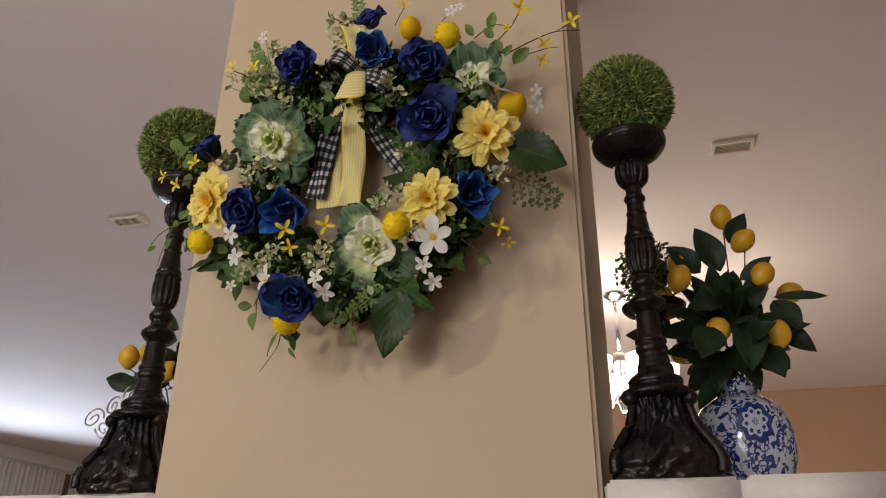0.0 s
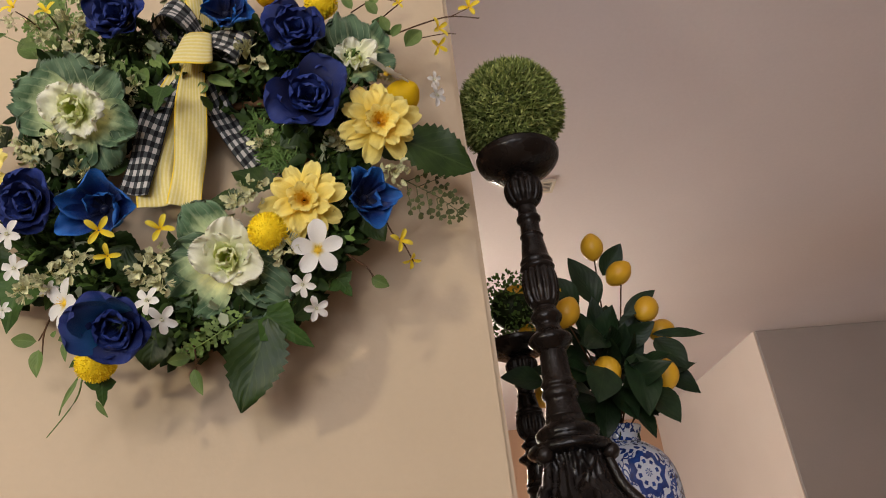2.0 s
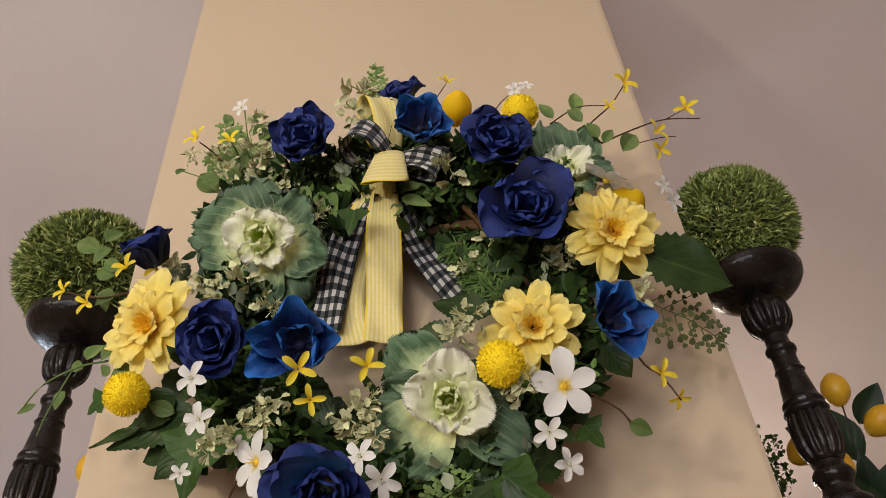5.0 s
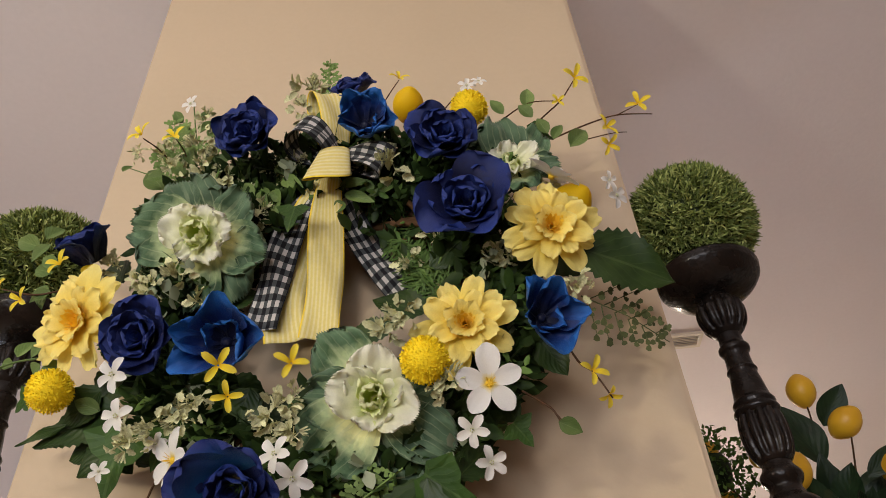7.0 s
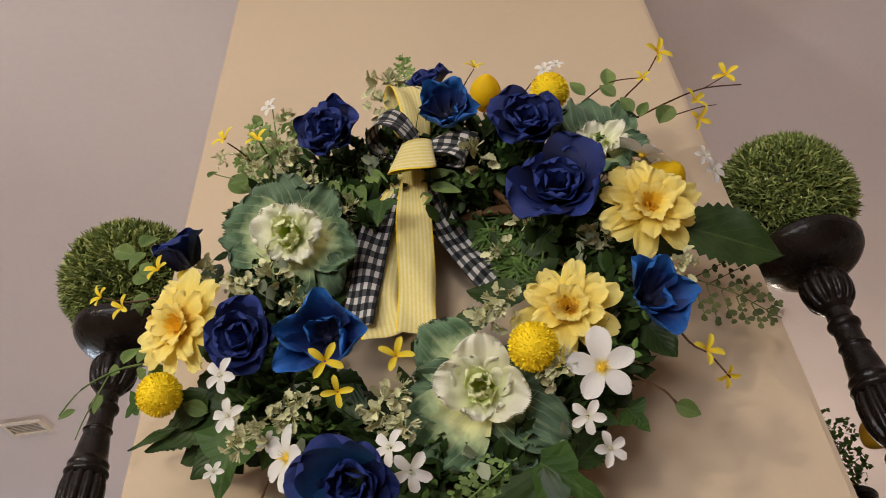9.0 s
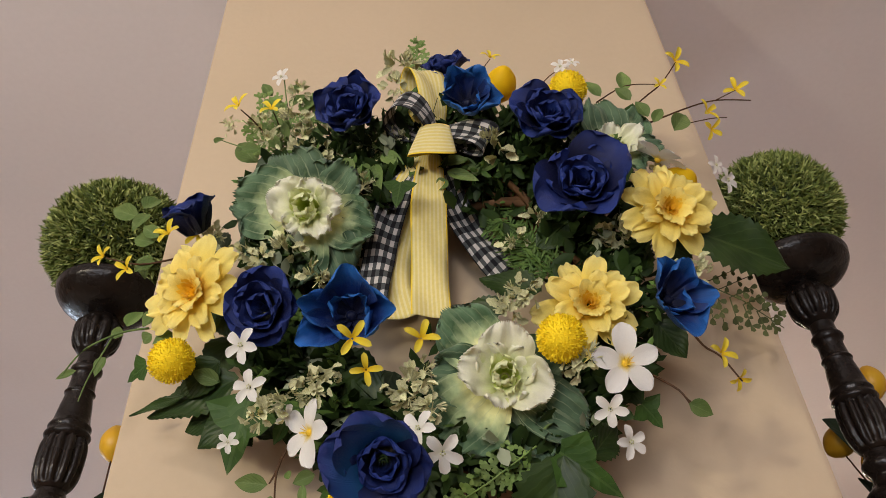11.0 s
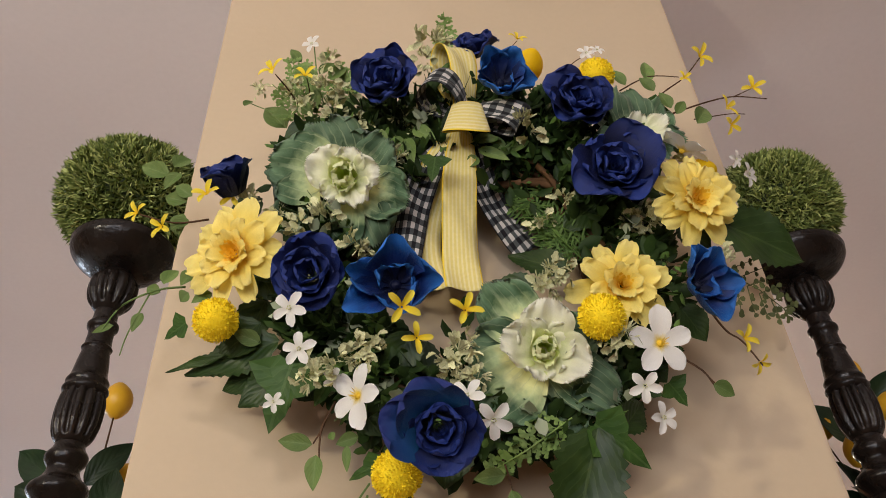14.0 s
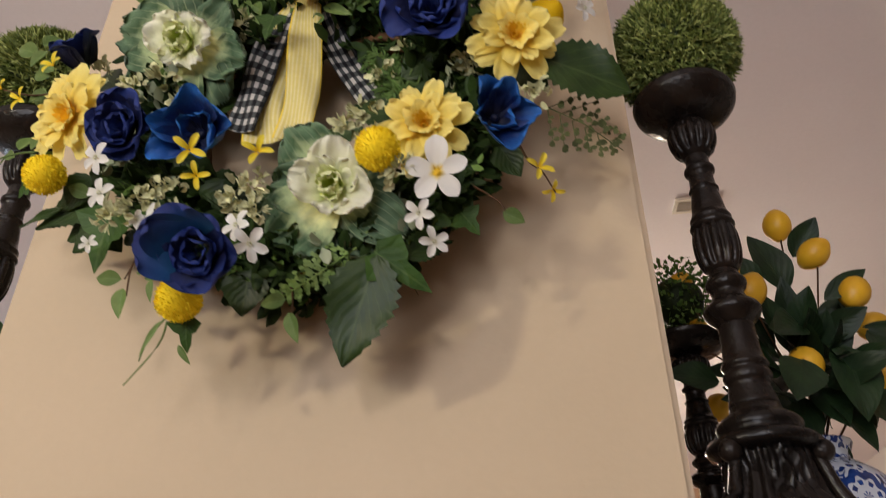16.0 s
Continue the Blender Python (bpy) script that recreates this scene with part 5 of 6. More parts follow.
forsythia((0.421, -0.110, 2.516), 0.0199, (-0.11, -0.97, -0.21), 15)
forsythia((0.364, -0.120, 2.463), 0.0191, (0.57, -0.79, -0.21), 50)
forsythia((0.360, -0.120, 2.428), 0.0172, (0.42, -0.54, -0.73), 85)
forsythia((0.302, -0.150, 2.490), 0.0126, (0.17, -0.97, -0.18), 35)
forsythia((-0.406, -0.130, 2.274), 0.0177, (-0.52, -0.84, -0.17), 15)
forsythia((-0.373, -0.130, 2.252), 0.0175, (-0.34, -0.89, -0.31), 50)
forsythia((-0.318, -0.160, 2.275), 0.0200, (-0.21, -0.98, 0.06), 80)
forsythia((0.273, -0.130, 2.081), 0.0184, (0.46, -0.87, -0.19), 80)
forsythia((0.286, -0.120, 2.058), 0.0147, (0.33, -0.34, -0.88), 30)
forsythia((0.085, -0.120, 2.621), 0.0172, (0.29, -0.93, 0.24), 10)
forsythia((-0.173, -0.090, 2.295), 0.0144, (0.28, -0.91, -0.31), 55)
forsythia((-0.298, -0.130, 2.299), 0.0181, (-0.26, -0.80, -0.54), 30)
cream_cluster((-0.192, -0.140, 2.485), 0.0249, (-0.02, -0.93, -0.36), 315)
cream_cluster((-0.180, -0.130, 2.444), 0.0260, (-0.02, -0.93, -0.36), 0)
cream_cluster((-0.149, -0.120, 2.423), 0.0259, (-0.02, -0.93, -0.36), 120)
cream_cluster((-0.045, -0.130, 2.594), 0.0352, (-0.02, -0.93, -0.36), 150)
cream_cluster((-0.054, -0.120, 2.567), 0.0249, (-0.02, -0.93, -0.36), 120)
cream_cluster((-0.211, -0.130, 2.246), 0.0230, (-0.02, -0.93, -0.36), 180)
cream_cluster((-0.185, -0.130, 2.264), 0.0246, (-0.02, -0.93, -0.36), 300)
cream_cluster((-0.143, -0.130, 2.215), 0.0252, (-0.02, -0.93, -0.36), 120)
cream_cluster((-0.181, -0.160, 2.035), 0.0236, (-0.02, -0.93, -0.36), 240)
cream_cluster((-0.159, -0.160, 2.045), 0.0239, (-0.02, -0.93, -0.36), 0)
cream_cluster((-0.133, -0.165, 2.051), 0.0216, (-0.02, -0.93, -0.36), 135)
cream_cluster((-0.043, -0.165, 2.042), 0.0261, (-0.02, -0.93, -0.36), 255)
cream_cluster((-0.026, -0.160, 2.028), 0.0214, (-0.02, -0.93, -0.36), 345)
cream_cluster((-0.032, -0.150, 2.072), 0.0212, (-0.02, -0.93, -0.36), 300)
cream_cluster((0.079, -0.140, 2.163), 0.0256, (-0.02, -0.93, -0.36), 75)
cream_cluster((0.061, -0.140, 2.148), 0.0228, (-0.02, -0.93, -0.36), 0)
cream_cluster((0.126, -0.160, 2.065), 0.0258, (-0.02, -0.93, -0.36), 30)
cream_cluster((0.071, -0.130, 2.412), 0.0334, (-0.02, -0.93, -0.36), 270)
cream_cluster((0.148, -0.110, 2.385), 0.0213, (-0.02, -0.93, -0.36), 216)
cream_cluster((0.207, -0.120, 2.259), 0.0252, (-0.02, -0.93, -0.36), 195)
cream_cluster((-0.105, -0.110, 2.374), 0.0269, (-0.02, -0.93, -0.36), 294)
cream_cluster((0.276, -0.120, 2.196), 0.0242, (-0.02, -0.93, -0.36), 195)
cream_cluster((0.194, -0.100, 2.260), 0.0256, (-0.02, -0.93, -0.36), 120)
cream_cluster((-0.056, -0.110, 2.466), 0.0237, (-0.02, -0.93, -0.36), 120)
cream_cluster((-0.282, -0.110, 2.308), 0.0214, (-0.02, -0.93, -0.36), 270)
veined_leaf((0.289, -0.130, 2.245), (0.395, -0.110, 2.203), 0.0814, (0.25, -0.95, -0.19))
veined_leaf((0.099, -0.125, 1.986), (0.062, -0.100, 1.875), 0.0752, (-0.02, -0.93, -0.36))
ivy_leaf((0.096, -0.125, 1.990), (0.155, -0.100, 1.952), 0.0629, (0.17, -0.95, -0.27))
ivy_leaf((-0.208, -0.125, 2.068), (-0.232, -0.100, 2.002), 0.0860, (-0.22, -0.91, -0.35))
veined_leaf((-0.239, -0.110, 2.092), (-0.332, -0.090, 2.080), 0.0358, (-0.18, -0.98, -0.03))
veined_leaf((-0.245, -0.100, 2.073), (-0.290, -0.080, 2.063), 0.0344, (-0.20, -0.96, -0.18))
ivy_leaf((-0.099, -0.120, 1.929), (-0.101, -0.100, 1.896), 0.0390, (-0.02, -0.93, -0.36))
ivy_leaf((-0.115, -0.120, 1.961), (-0.149, -0.100, 1.950), 0.0278, (-0.22, -0.91, -0.35))
ivy_leaf((-0.049, -0.140, 2.352), (-0.055, -0.145, 2.307), 0.0448, (-0.02, -0.96, -0.27))
ivy_leaf((0.187, -0.110, 2.042), (0.206, -0.100, 2.019), 0.0425, (0.26, -0.90, -0.36))
ivy_leaf((-0.327, -0.120, 2.124), (-0.356, -0.100, 2.116), 0.0336, (-0.31, -0.89, -0.33))
veined_leaf((0.107, -0.100, 2.198), (0.037, -0.080, 2.243), 0.0408, (-0.02, -0.99, -0.11))
veined_leaf((0.070, -0.100, 2.182), (-0.002, -0.080, 2.188), 0.0309, (-0.02, -0.99, -0.11))
veined_leaf((0.007, -0.110, 2.082), (0.027, -0.100, 2.183), 0.0372, (-0.22, -0.91, -0.35))
veined_leaf((0.128, -0.110, 1.990), (0.165, -0.090, 2.033), 0.0349, (0.17, -0.92, -0.36))
veined_leaf((-0.085, -0.120, 2.107), (-0.104, -0.100, 2.062), 0.0435, (-0.02, -0.93, -0.36))
veined_leaf((-0.155, -0.120, 2.147), (-0.104, -0.100, 2.121), 0.0447, (-0.02, -0.93, -0.36))
veined_leaf((-0.143, -0.110, 2.155), (-0.219, -0.100, 2.124), 0.0415, (-0.02, -0.93, -0.36))
veined_leaf((-0.151, -0.100, 2.461), (-0.208, -0.090, 2.462), 0.0507, (-0.02, -0.99, -0.11))
veined_leaf((-0.104, -0.100, 2.455), (-0.153, -0.100, 2.504), 0.0474, (-0.02, -0.99, -0.11))
pale_leaf((-0.249, -0.100, 2.451), (-0.285, -0.100, 2.499), 0.0330, (-0.19, -0.98, -0.10))
veined_leaf((0.138, -0.100, 2.538), (0.089, -0.100, 2.476), 0.0418, (-0.02, -0.99, -0.11))
pale_leaf((0.308, -0.130, 2.420), (0.339, -0.120, 2.467), 0.0262, (0.24, -0.96, -0.11))
pale_leaf((0.264, -0.120, 2.518), (0.271, -0.120, 2.571), 0.0213, (0.07, -0.99, -0.11))
veined_leaf((0.159, -0.100, 2.309), (0.111, -0.090, 2.270), 0.0469, (-0.02, -0.93, -0.36))
veined_leaf((0.177, -0.100, 2.416), (0.131, -0.090, 2.361), 0.0500, (-0.02, -0.93, -0.36))
veined_leaf((0.231, -0.100, 2.213), (0.224, -0.090, 2.287), 0.0346, (-0.02, -0.93, -0.36))
veined_leaf((-0.046, -0.100, 1.993), (-0.054, -0.090, 1.943), 0.0525, (-0.03, -0.84, -0.54))
veined_leaf((0.078, -0.120, 2.019), (0.121, -0.110, 2.016), 0.0411, (-0.03, -0.84, -0.54))
veined_leaf((-0.254, -0.120, 2.190), (-0.236, -0.110, 2.157), 0.0327, (-0.02, -0.93, -0.36))
veined_leaf((-0.282, -0.110, 2.089), (-0.352, -0.090, 2.082), 0.0111, (-0.02, -0.98, -0.19))
pale_leaf((-0.183, -0.115, 1.982), (-0.219, -0.110, 1.990), 0.0181, (-0.12, -0.96, -0.27))
pale_leaf((-0.179, -0.115, 1.971), (-0.181, -0.110, 1.938), 0.0179, (-0.12, -0.96, -0.27))
pale_leaf((-0.163, -0.115, 1.986), (-0.166, -0.110, 1.998), 0.0080, (-0.12, -0.96, -0.27))
pale_leaf((-0.138, -0.115, 1.989), (-0.161, -0.110, 1.984), 0.0148, (-0.12, -0.96, -0.27))
pale_leaf((-0.149, -0.115, 1.980), (-0.149, -0.110, 1.955), 0.0090, (-0.12, -0.96, -0.27))
pale_leaf((0.004, -0.115, 1.945), (-0.027, -0.110, 1.944), 0.0166, (-0.12, -0.96, -0.27))
pale_leaf((0.008, -0.115, 1.930), (0.018, -0.110, 1.898), 0.0153, (-0.12, -0.96, -0.27))
pale_leaf((0.232, -0.115, 2.036), (0.255, -0.110, 2.025), 0.0181, (-0.12, -0.96, -0.27))
pale_leaf((-0.383, -0.115, 2.365), (-0.366, -0.110, 2.386), 0.0249, (-0.12, -0.96, -0.27))
pale_leaf((-0.386, -0.115, 2.350), (-0.430, -0.110, 2.376), 0.0247, (-0.12, -0.96, -0.27))
pale_leaf((-0.357, -0.115, 2.304), (-0.389, -0.110, 2.320), 0.0212, (-0.12, -0.96, -0.27))
pale_leaf((-0.361, -0.115, 2.285), (-0.361, -0.110, 2.253), 0.0209, (-0.12, -0.96, -0.27))
pale_leaf((-0.308, -0.115, 2.481), (-0.299, -0.110, 2.499), 0.0126, (-0.12, -0.96, -0.27))
pale_leaf((0.080, -0.115, 2.406), (0.032, -0.110, 2.383), 0.0168, (-0.12, -0.96, -0.27))
pale_leaf((0.027, -0.115, 2.413), (0.052, -0.110, 2.390), 0.0153, (-0.12, -0.96, -0.27))
pale_leaf((0.009, -0.115, 2.375), (-0.007, -0.110, 2.364), 0.0180, (-0.12, -0.96, -0.27))
pale_leaf((-0.363, -0.115, 2.180), (-0.352, -0.110, 2.205), 0.0195, (-0.12, -0.96, -0.27))
pale_leaf((-0.332, -0.115, 2.167), (-0.342, -0.110, 2.159), 0.0168, (-0.12, -0.96, -0.27))
pale_leaf((-0.364, -0.115, 2.168), (-0.384, -0.110, 2.180), 0.0142, (-0.12, -0.96, -0.27))
pale_leaf((-0.378, -0.115, 2.141), (-0.388, -0.110, 2.121), 0.0139, (-0.12, -0.96, -0.27))
pale_leaf((-0.406, -0.115, 2.126), (-0.431, -0.110, 2.121), 0.0087, (-0.12, -0.96, -0.27))
pale_leaf((-0.128, -0.115, 1.929), (-0.149, -0.110, 1.893), 0.0065, (-0.12, -0.96, -0.27))
pale_leaf((-0.104, -0.115, 1.900), (-0.091, -0.110, 1.880), 0.0074, (-0.12, -0.96, -0.27))
twig([(-0.339, -0.110, 2.179), (-0.366, -0.120, 2.168), (-0.395, -0.130, 2.142), (-0.405, -0.140, 2.105)], 0.0014, "pale")
twig([(-0.372, -0.120, 2.168), (-0.384, -0.125, 2.111), (-0.385, -0.130, 2.079)], 0.001, "pale")
twig([(-0.162, -0.120, 2.025), (-0.175, -0.115, 1.996), (-0.176, -0.110, 1.964)], 0.0014)
twig([(-0.175, -0.115, 1.996), (-0.183, -0.110, 1.985)], 0.0012)
twig([(-0.127, -0.100, 1.947), (-0.145, -0.100, 1.918), (-0.151, -0.100, 1.891)], 0.0012, "pale")
twig([(-0.129, -0.100, 1.935), (-0.134, -0.100, 1.907), (-0.162, -0.100, 1.865)], 0.0012, "pale")
twig([(0.244, -0.100, 2.474), (0.285, -0.120, 2.499), (0.309, -0.140, 2.505), (0.330, -0.160, 2.523)], 0.0014)
twig([(0.228, -0.100, 2.524), (0.267, -0.120, 2.531), (0.301, -0.140, 2.505)], 0.0012)
twig([(0.293, -0.100, 2.473), (0.346, -0.103, 2.493), (0.389, -0.107, 2.501), (0.435, -0.110, 2.492)], 0.0015)
twig([(0.387, -0.110, 2.497), (0.421, -0.110, 2.516)], 0.001)
twig([(0.323, -0.100, 2.461), (0.372, -0.105, 2.466), (0.393, -0.110, 2.460)], 0.001)
twig([(-0.214, -0.100, 2.456), (-0.243, -0.135, 2.486), (-0.257, -0.170, 2.480)], 0.0014)
twig([(-0.216, -0.100, 2.480), (-0.217, -0.130, 2.492), (-0.217, -0.160, 2.484)], 0.0012)
twig([(-0.191, -0.100, 2.456), (-0.209, -0.120, 2.530), (-0.217, -0.140, 2.595)], 0.0014, "pale")
twig([(0.250, -0.110, 2.146), (0.264, -0.113, 2.104), (0.277, -0.117, 2.086), (0.289, -0.120, 2.054)], 0.0014)
twig([(0.201, -0.110, 2.077), (0.227, -0.110, 2.055), (0.235, -0.110, 2.037)], 0.0014)
twig([(-0.324, -0.120, 2.271), (-0.362, -0.125, 2.262), (-0.403, -0.130, 2.272)], 0.0014)
twig([(0.150, -0.100, 2.565), (0.167, -0.110, 2.578), (0.183, -0.120, 2.581)], 0.001)
twig([(0.059, -0.100, 2.593), (0.072, -0.110, 2.607), (0.085, -0.120, 2.618)], 0.001)
veined_leaf((-0.205, -0.115, 2.072), (-0.266, -0.098, 2.034), 0.046, (-0.15, -0.93, -0.33))
veined_leaf((-0.225, -0.118, 2.100), (-0.322, -0.095, 2.078), 0.048, (-0.15, -0.95, -0.25))
bow_loop("gingham", (-0.004, -0.118, 2.455), (-0.058, -0.155, 2.484), (0.15, -0.90, 0.15), 0.046, 0.030)
bow_loop("gingham", (0.000, -0.118, 2.462), (0.068, -0.150, 2.408), (-0.1, -0.92, -0.1), 0.044, 0.016)
bow_loop("striped", (-0.005, -0.112, 2.470), (-0.020, -0.140, 2.572), (0.4, -0.85, 0.0), 0.052, 0.026)
front_loop((-0.003, -0.140, 2.448), (-0.008, -0.152, 2.386), 0.020, 0.031)
ribbon("striped", [(-0.018, -0.118, 2.420), (-0.036, -0.108, 2.385), (-0.058, -0.086, 2.335), (-0.068, -0.076, 2.287), (-0.069, -0.076, 2.235), (-0.060, -0.086, 2.186)], 0.052)
ribbon("striped", [(-0.010, -0.122, 2.420), (-0.014, -0.118, 2.385), (-0.018, -0.095, 2.330), (-0.020, -0.082, 2.273), (-0.021, -0.084, 2.225), (-0.020, -0.096, 2.178)], 0.046)
ribbon("gingham", [(-0.022, -0.112, 2.420), (-0.050, -0.106, 2.380), (-0.073, -0.094, 2.322), (-0.084, -0.088, 2.265), (-0.092, -0.090, 2.205)], 0.040)
ribbon("gingham", [(-0.002, -0.114, 2.420), (0.006, -0.098, 2.382), (0.026, -0.066, 2.345), (0.050, -0.050, 2.308), (0.074, -0.040, 2.275)], 0.040)
fern((0.284, -0.100, 2.199), (0.378, -0.070, 2.146), 0.0700, (0.17, -0.95, -0.27))
fern((0.076, -0.120, 2.000), (-0.024, -0.100, 1.946), 0.0324, (-0.03, -0.89, -0.45), "pale")
fern((0.117, -0.080, 2.250), (0.074, -0.070, 2.339), 0.0502, (-0.02, -0.93, -0.36), "green")
fern((0.155, -0.080, 2.259), (0.077, -0.070, 2.269), 0.0505, (-0.02, -0.93, -0.36), "green")
fern((-0.112, -0.080, 2.303), (-0.074, -0.070, 2.384), 0.0514, (-0.02, -0.93, -0.36), "green")
fern((-0.216, -0.100, 2.480), (-0.252, -0.130, 2.582), 0.0399, (-0.19, -0.98, -0.10), "pale")
fern((-0.019, -0.100, 2.594), (-0.023, -0.120, 2.696), 0.0342, (-0.02, -0.99, -0.11), "pale")
cream_cluster((-0.173, -0.120, 2.494), 0.0222, (-0.02, -0.93, -0.36), 36)
cream_cluster((-0.223, -0.130, 2.462), 0.0201, (-0.02, -0.93, -0.36), 195)
cream_cluster((-0.088, -0.100, 2.460), 0.0270, (-0.02, -0.93, -0.36), 0)
cream_cluster((-0.077, -0.100, 2.431), 0.0234, (-0.02, -0.93, -0.36), 45)
cream_cluster((-0.135, -0.100, 2.420), 0.0263, (-0.02, -0.93, -0.36), 180)
cream_cluster((-0.193, -0.130, 2.555), 0.0212, (-0.02, -0.93, -0.36), 330)
cream_cluster((-0.237, -0.130, 2.492), 0.0204, (-0.02, -0.93, -0.36), 150)
cream_cluster((-0.286, -0.120, 2.505), 0.0159, (-0.02, -0.93, -0.36), 330)
cream_cluster((-0.126, -0.150, 2.074), 0.0200, (-0.02, -0.93, -0.36), 180)
cream_cluster((0.011, -0.120, 2.136), 0.0191, (-0.02, -0.93, -0.36), 120)
cream_cluster((0.121, -0.080, 2.329), 0.0226, (-0.02, -0.93, -0.36), 120)
cream_cluster((0.086, -0.080, 2.289), 0.0220, (-0.02, -0.93, -0.36), 0)
cream_cluster((0.264, -0.100, 2.381), 0.0230, (-0.02, -0.93, -0.36), 300)
cream_cluster((-0.246, -0.100, 2.287), 0.0213, (-0.02, -0.93, -0.36), 60)
fern((-0.183, -0.100, 2.456), (-0.242, -0.130, 2.569), 0.0473, (-0.19, -0.98, -0.10), "pale")
fern((-0.206, -0.100, 2.456), (-0.270, -0.130, 2.511), 0.0441, (-0.19, -0.98, -0.10), "pale")
fern((-0.168, -0.100, 2.491), (-0.186, -0.120, 2.575), 0.0403, (-0.11, -0.99, -0.10), "pale")
fern((0.119, -0.070, 2.307), (0.049, -0.060, 2.349), 0.0449, (-0.02, -0.93, -0.36), "green")
fern((0.129, -0.080, 2.232), (0.087, -0.080, 2.299), 0.0425, (-0.02, -0.93, -0.36), "green")
fern((0.131, -0.070, 2.392), (0.069, -0.060, 2.318), 0.0472, (-0.02, -0.93, -0.36), "green")
twig([(-0.261, -0.110, 2.469), (-0.286, -0.110, 2.483), (-0.303, -0.110, 2.493)], 0.001, "pale")
pale_leaf((-0.088, -0.120, 2.455), (-0.057, -0.125, 2.431), 0.0234, (-0.12, -0.96, -0.27))
pale_leaf((-0.077, -0.120, 2.426), (-0.047, -0.125, 2.403), 0.0215, (-0.12, -0.96, -0.27))
pale_leaf((-0.085, -0.120, 2.409), (-0.078, -0.125, 2.355), 0.0197, (-0.12, -0.96, -0.27))
pale_leaf((-0.103, -0.120, 2.409), (-0.089, -0.125, 2.376), 0.0197, (-0.12, -0.96, -0.27))
pale_leaf((0.009, -0.120, 2.385), (0.048, -0.125, 2.363), 0.0165, (-0.12, -0.96, -0.27))
pale_leaf((0.002, -0.120, 2.402), (0.040, -0.125, 2.402), 0.0167, (-0.12, -0.96, -0.27))
pale_leaf((0.170, -0.120, 2.394), (0.192, -0.125, 2.399), 0.0182, (-0.12, -0.96, -0.27))
pale_leaf((-0.216, -0.120, 2.517), (-0.237, -0.125, 2.543), 0.0193, (-0.12, -0.96, -0.27))
pale_leaf((-0.192, -0.120, 2.529), (-0.169, -0.125, 2.555), 0.0211, (-0.12, -0.96, -0.27))
pale_leaf((-0.207, -0.120, 2.569), (-0.195, -0.125, 2.589), 0.0149, (-0.12, -0.96, -0.27))
pale_leaf((-0.235, -0.120, 2.569), (-0.253, -0.125, 2.596), 0.0149, (-0.12, -0.96, -0.27))
pale_leaf((0.072, -0.120, 2.019), (0.102, -0.125, 2.029), 0.0153, (-0.12, -0.96, -0.27))
pale_leaf((-0.244, -0.120, 2.096), (-0.275, -0.125, 2.109), 0.0184, (-0.12, -0.96, -0.27))
veined_leaf((-0.018, -0.090, 2.052), (-0.010, -0.085, 1.987), 0.0494, (-0.02, -0.96, -0.27))
veined_leaf((0.036, -0.090, 2.036), (0.013, -0.085, 1.986), 0.0489, (-0.02, -0.96, -0.27))
veined_leaf((-0.141, -0.090, 2.034), (-0.116, -0.085, 2.003), 0.0363, (-0.02, -0.96, -0.27))
veined_leaf((-0.189, -0.090, 2.042), (-0.204, -0.085, 2.074), 0.0304, (-0.02, -0.96, -0.27))
veined_leaf((-0.241, -0.090, 2.079), (-0.214, -0.085, 2.039), 0.0373, (-0.02, -0.96, -0.27))
veined_leaf((0.170, -0.090, 2.091), (0.196, -0.085, 2.056), 0.0384, (-0.02, -0.96, -0.27))
veined_leaf((0.230, -0.090, 2.152), (0.254, -0.085, 2.107), 0.0402, (-0.02, -0.96, -0.27))
veined_leaf((0.259, -0.090, 2.277), (0.296, -0.085, 2.243), 0.0436, (-0.02, -0.96, -0.27))
veined_leaf((0.037, -0.090, 2.526), (0.057, -0.085, 2.469), 0.0417, (-0.02, -0.96, -0.27))
veined_leaf((-0.055, -0.090, 2.527), (-0.088, -0.085, 2.484), 0.0415, (-0.02, -0.96, -0.27))
veined_leaf((-0.167, -0.090, 2.443), (-0.121, -0.085, 2.496), 0.0474, (-0.02, -0.96, -0.27))
veined_leaf((-0.277, -0.090, 2.297), (-0.305, -0.085, 2.342), 0.0432, (-0.02, -0.96, -0.27))
veined_leaf((-0.139, -0.090, 2.247), (-0.105, -0.085, 2.269), 0.0351, (-0.02, -0.96, -0.27))
veined_leaf((0.146, -0.090, 2.463), (0.101, -0.085, 2.422), 0.0485, (-0.02, -0.96, -0.27))
twig([(-0.005, -0.100, 1.992), (0.006, -0.105, 1.958), (0.010, -0.110, 1.931)], 0.0012)
twig([(0.231, -0.110, 2.048), (0.237, -0.110, 2.039)], 0.001)
veined_leaf((-0.172, -0.075, 2.156), (-0.143, -0.070, 2.088), 0.0535, (-0.02, -0.96, -0.27))
veined_leaf((-0.198, -0.075, 2.157), (-0.169, -0.070, 2.097), 0.0534, (-0.02, -0.96, -0.27))
veined_leaf((-0.131, -0.075, 2.139), (-0.079, -0.070, 2.110), 0.0529, (-0.02, -0.96, -0.27))
veined_leaf((-0.254, -0.075, 2.183), (-0.275, -0.070, 2.130), 0.0475, (-0.02, -0.96, -0.27))
veined_leaf((-0.066, -0.075, 2.121), (-0.092, -0.070, 2.065), 0.0524, (-0.02, -0.96, -0.27))
veined_leaf((0.022, -0.075, 2.074), (-0.012, -0.070, 2.035), 0.0510, (-0.02, -0.96, -0.27))
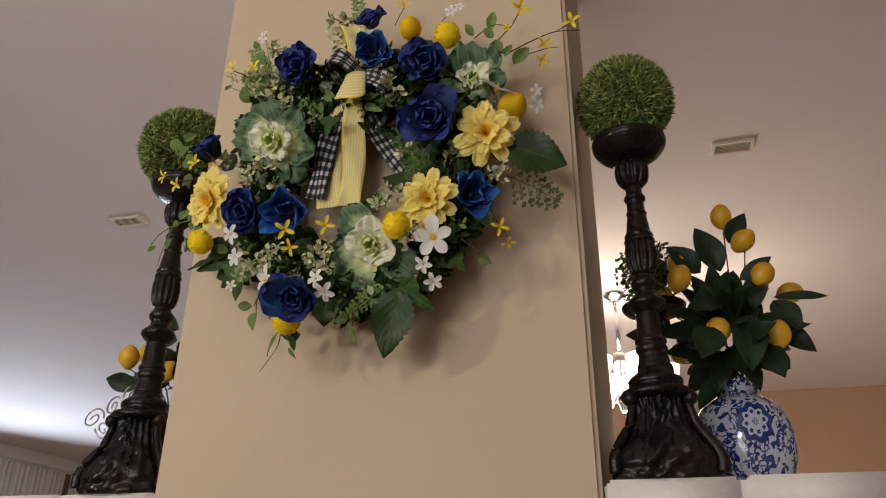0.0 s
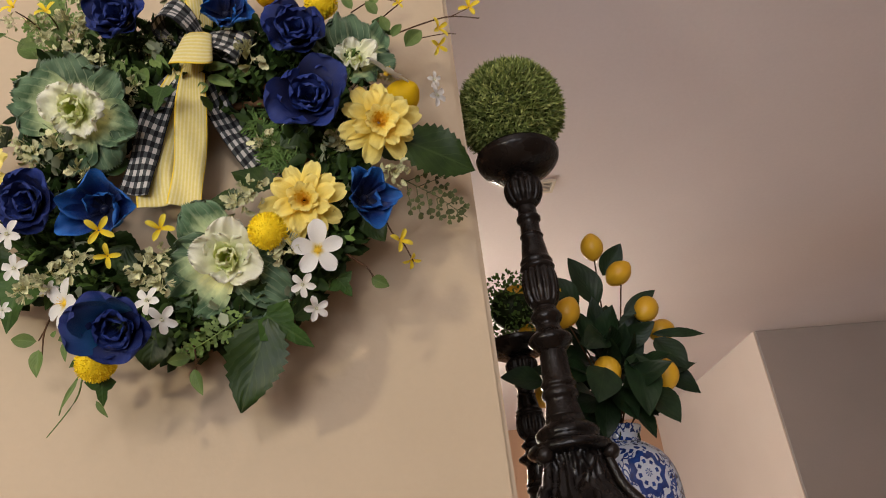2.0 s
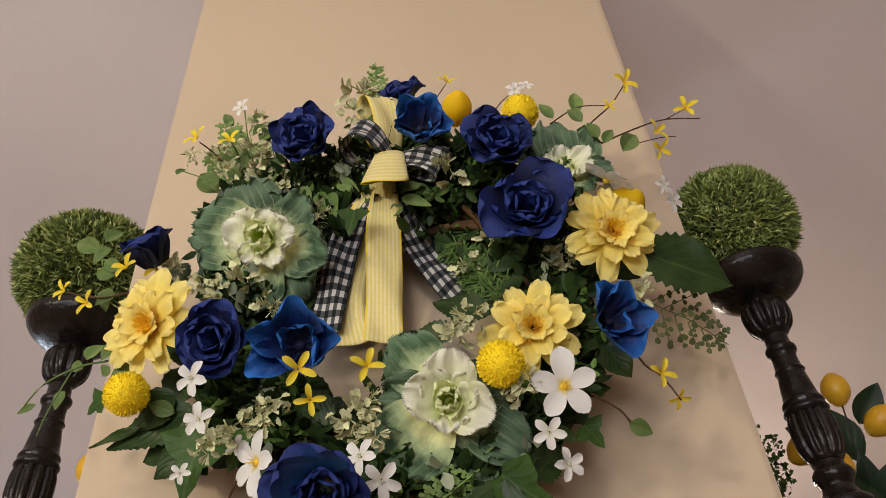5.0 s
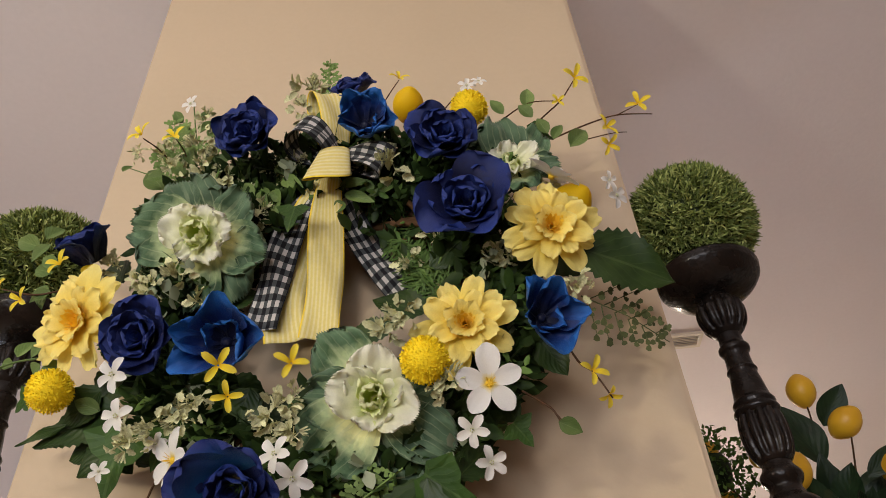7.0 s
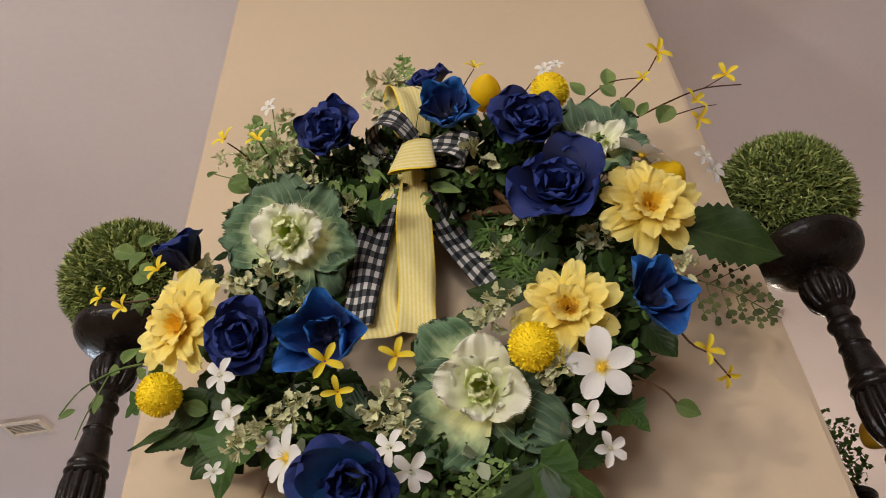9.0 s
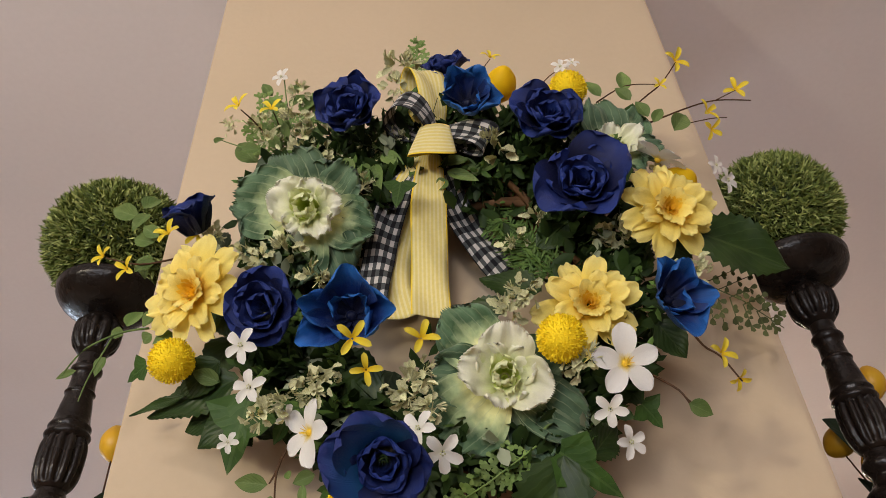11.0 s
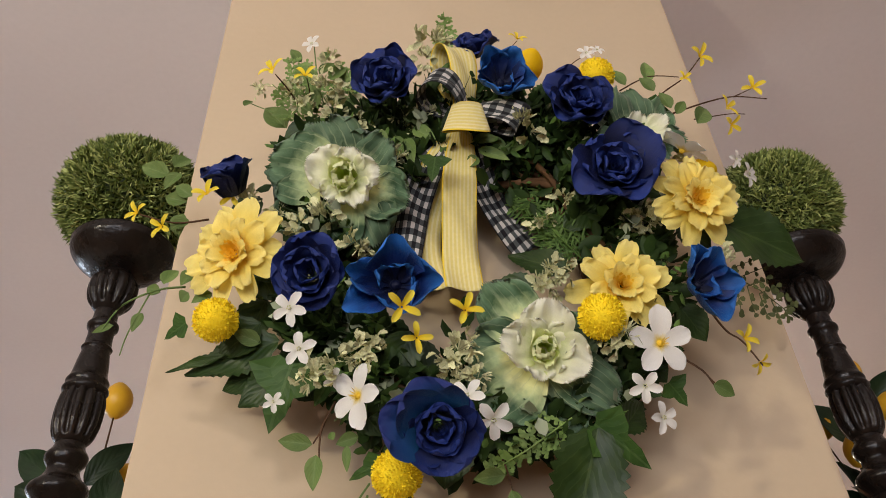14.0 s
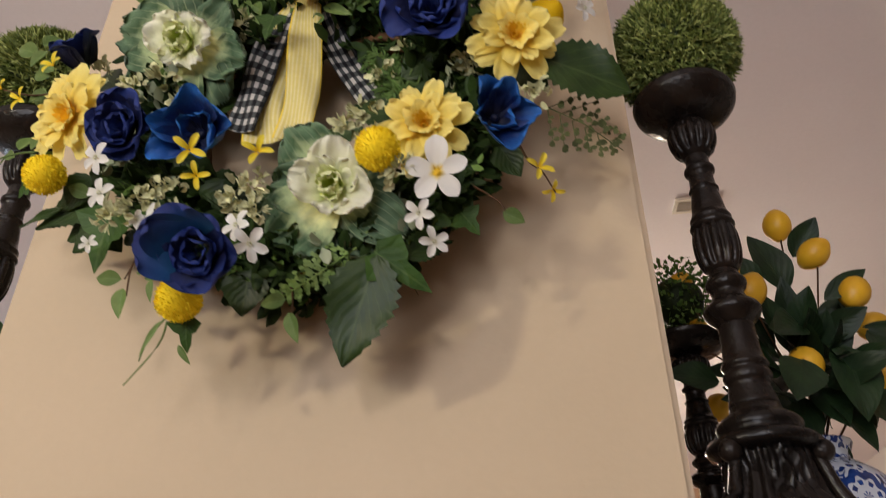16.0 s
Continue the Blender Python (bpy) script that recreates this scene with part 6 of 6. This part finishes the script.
veined_leaf((0.086, -0.075, 2.072), (0.121, -0.070, 2.045), 0.0510, (-0.02, -0.96, -0.27))
veined_leaf((-0.288, -0.075, 2.244), (-0.255, -0.070, 2.186), 0.0423, (-0.02, -0.96, -0.27))
veined_leaf((-0.150, -0.075, 2.349), (-0.112, -0.070, 2.302), 0.0529, (-0.02, -0.96, -0.27))
veined_leaf((-0.225, -0.075, 2.340), (-0.260, -0.070, 2.398), 0.0450, (-0.02, -0.96, -0.27))
veined_leaf((0.165, -0.075, 2.273), (0.204, -0.070, 2.238), 0.0512, (-0.02, -0.96, -0.27))
veined_leaf((0.137, -0.075, 2.444), (0.167, -0.070, 2.369), 0.0565, (-0.02, -0.96, -0.27))
veined_leaf((0.098, -0.075, 2.531), (0.124, -0.070, 2.461), 0.0508, (-0.02, -0.96, -0.27))
veined_leaf((-0.018, -0.075, 2.585), (-0.054, -0.070, 2.526), 0.0520, (-0.02, -0.96, -0.27))
pale_leaf((-0.212, -0.120, 2.456), (-0.245, -0.125, 2.487), 0.0202, (-0.12, -0.96, -0.27))
pale_leaf((-0.205, -0.120, 2.468), (-0.219, -0.125, 2.511), 0.0188, (-0.12, -0.96, -0.27))
pale_leaf((-0.190, -0.120, 2.480), (-0.175, -0.125, 2.517), 0.0189, (-0.12, -0.96, -0.27))
pale_leaf((-0.182, -0.120, 2.468), (-0.150, -0.125, 2.479), 0.0203, (-0.12, -0.96, -0.27))
pale_leaf((-0.202, -0.120, 2.492), (-0.231, -0.125, 2.517), 0.0174, (-0.12, -0.96, -0.27))
pale_leaf((-0.212, -0.120, 2.523), (-0.230, -0.125, 2.556), 0.0177, (-0.12, -0.96, -0.27))
pale_leaf((-0.208, -0.120, 2.542), (-0.187, -0.125, 2.564), 0.0163, (-0.12, -0.96, -0.27))
pale_leaf((-0.243, -0.120, 2.457), (-0.266, -0.125, 2.451), 0.0171, (-0.12, -0.96, -0.27))
pale_leaf((-0.173, -0.120, 2.438), (-0.203, -0.125, 2.439), 0.0231, (-0.12, -0.96, -0.27))
pale_leaf((-0.149, -0.120, 2.410), (-0.178, -0.125, 2.394), 0.0227, (-0.12, -0.96, -0.27))
pale_leaf((-0.103, -0.120, 2.382), (-0.074, -0.125, 2.387), 0.0209, (-0.12, -0.96, -0.27))
pale_leaf((-0.111, -0.120, 2.398), (-0.134, -0.125, 2.421), 0.0211, (-0.12, -0.96, -0.27))
pale_leaf((-0.371, -0.120, 2.349), (-0.385, -0.125, 2.320), 0.0188, (-0.12, -0.96, -0.27))
pale_leaf((-0.350, -0.120, 2.309), (-0.372, -0.125, 2.324), 0.0183, (-0.12, -0.96, -0.27))
pale_leaf((-0.348, -0.120, 2.271), (-0.367, -0.125, 2.253), 0.0165, (-0.12, -0.96, -0.27))
pale_leaf((-0.329, -0.120, 2.192), (-0.340, -0.125, 2.172), 0.0183, (-0.12, -0.96, -0.27))
pale_leaf((-0.305, -0.120, 2.163), (-0.324, -0.125, 2.148), 0.0154, (-0.12, -0.96, -0.27))
pale_leaf((0.269, -0.120, 2.499), (0.252, -0.125, 2.525), 0.0178, (-0.12, -0.96, -0.27))
pale_leaf((0.285, -0.120, 2.462), (0.274, -0.125, 2.493), 0.0175, (-0.12, -0.96, -0.27))
pale_leaf((0.290, -0.120, 2.450), (0.306, -0.125, 2.474), 0.0158, (-0.12, -0.96, -0.27))
pale_leaf((0.230, -0.120, 2.512), (0.214, -0.125, 2.544), 0.0163, (-0.12, -0.96, -0.27))
veined_leaf((-0.246, -0.125, 2.119), (-0.292, -0.105, 2.089), 0.0434, (-0.22, -0.93, -0.30))
ivy_leaf((-0.163, -0.120, 2.062), (-0.187, -0.100, 2.030), 0.0479, (-0.12, -0.93, -0.36))
veined_leaf((-0.213, -0.110, 2.451), (-0.254, -0.100, 2.417), 0.0359, (-0.20, -0.96, -0.18))
ivy_leaf((-0.152, -0.110, 2.516), (-0.188, -0.100, 2.575), 0.0373, (-0.11, -0.98, -0.18))
ivy_leaf((0.260, -0.110, 2.486), (0.297, -0.100, 2.473), 0.0356, (0.16, -0.97, -0.19))
# -- wreath items end --
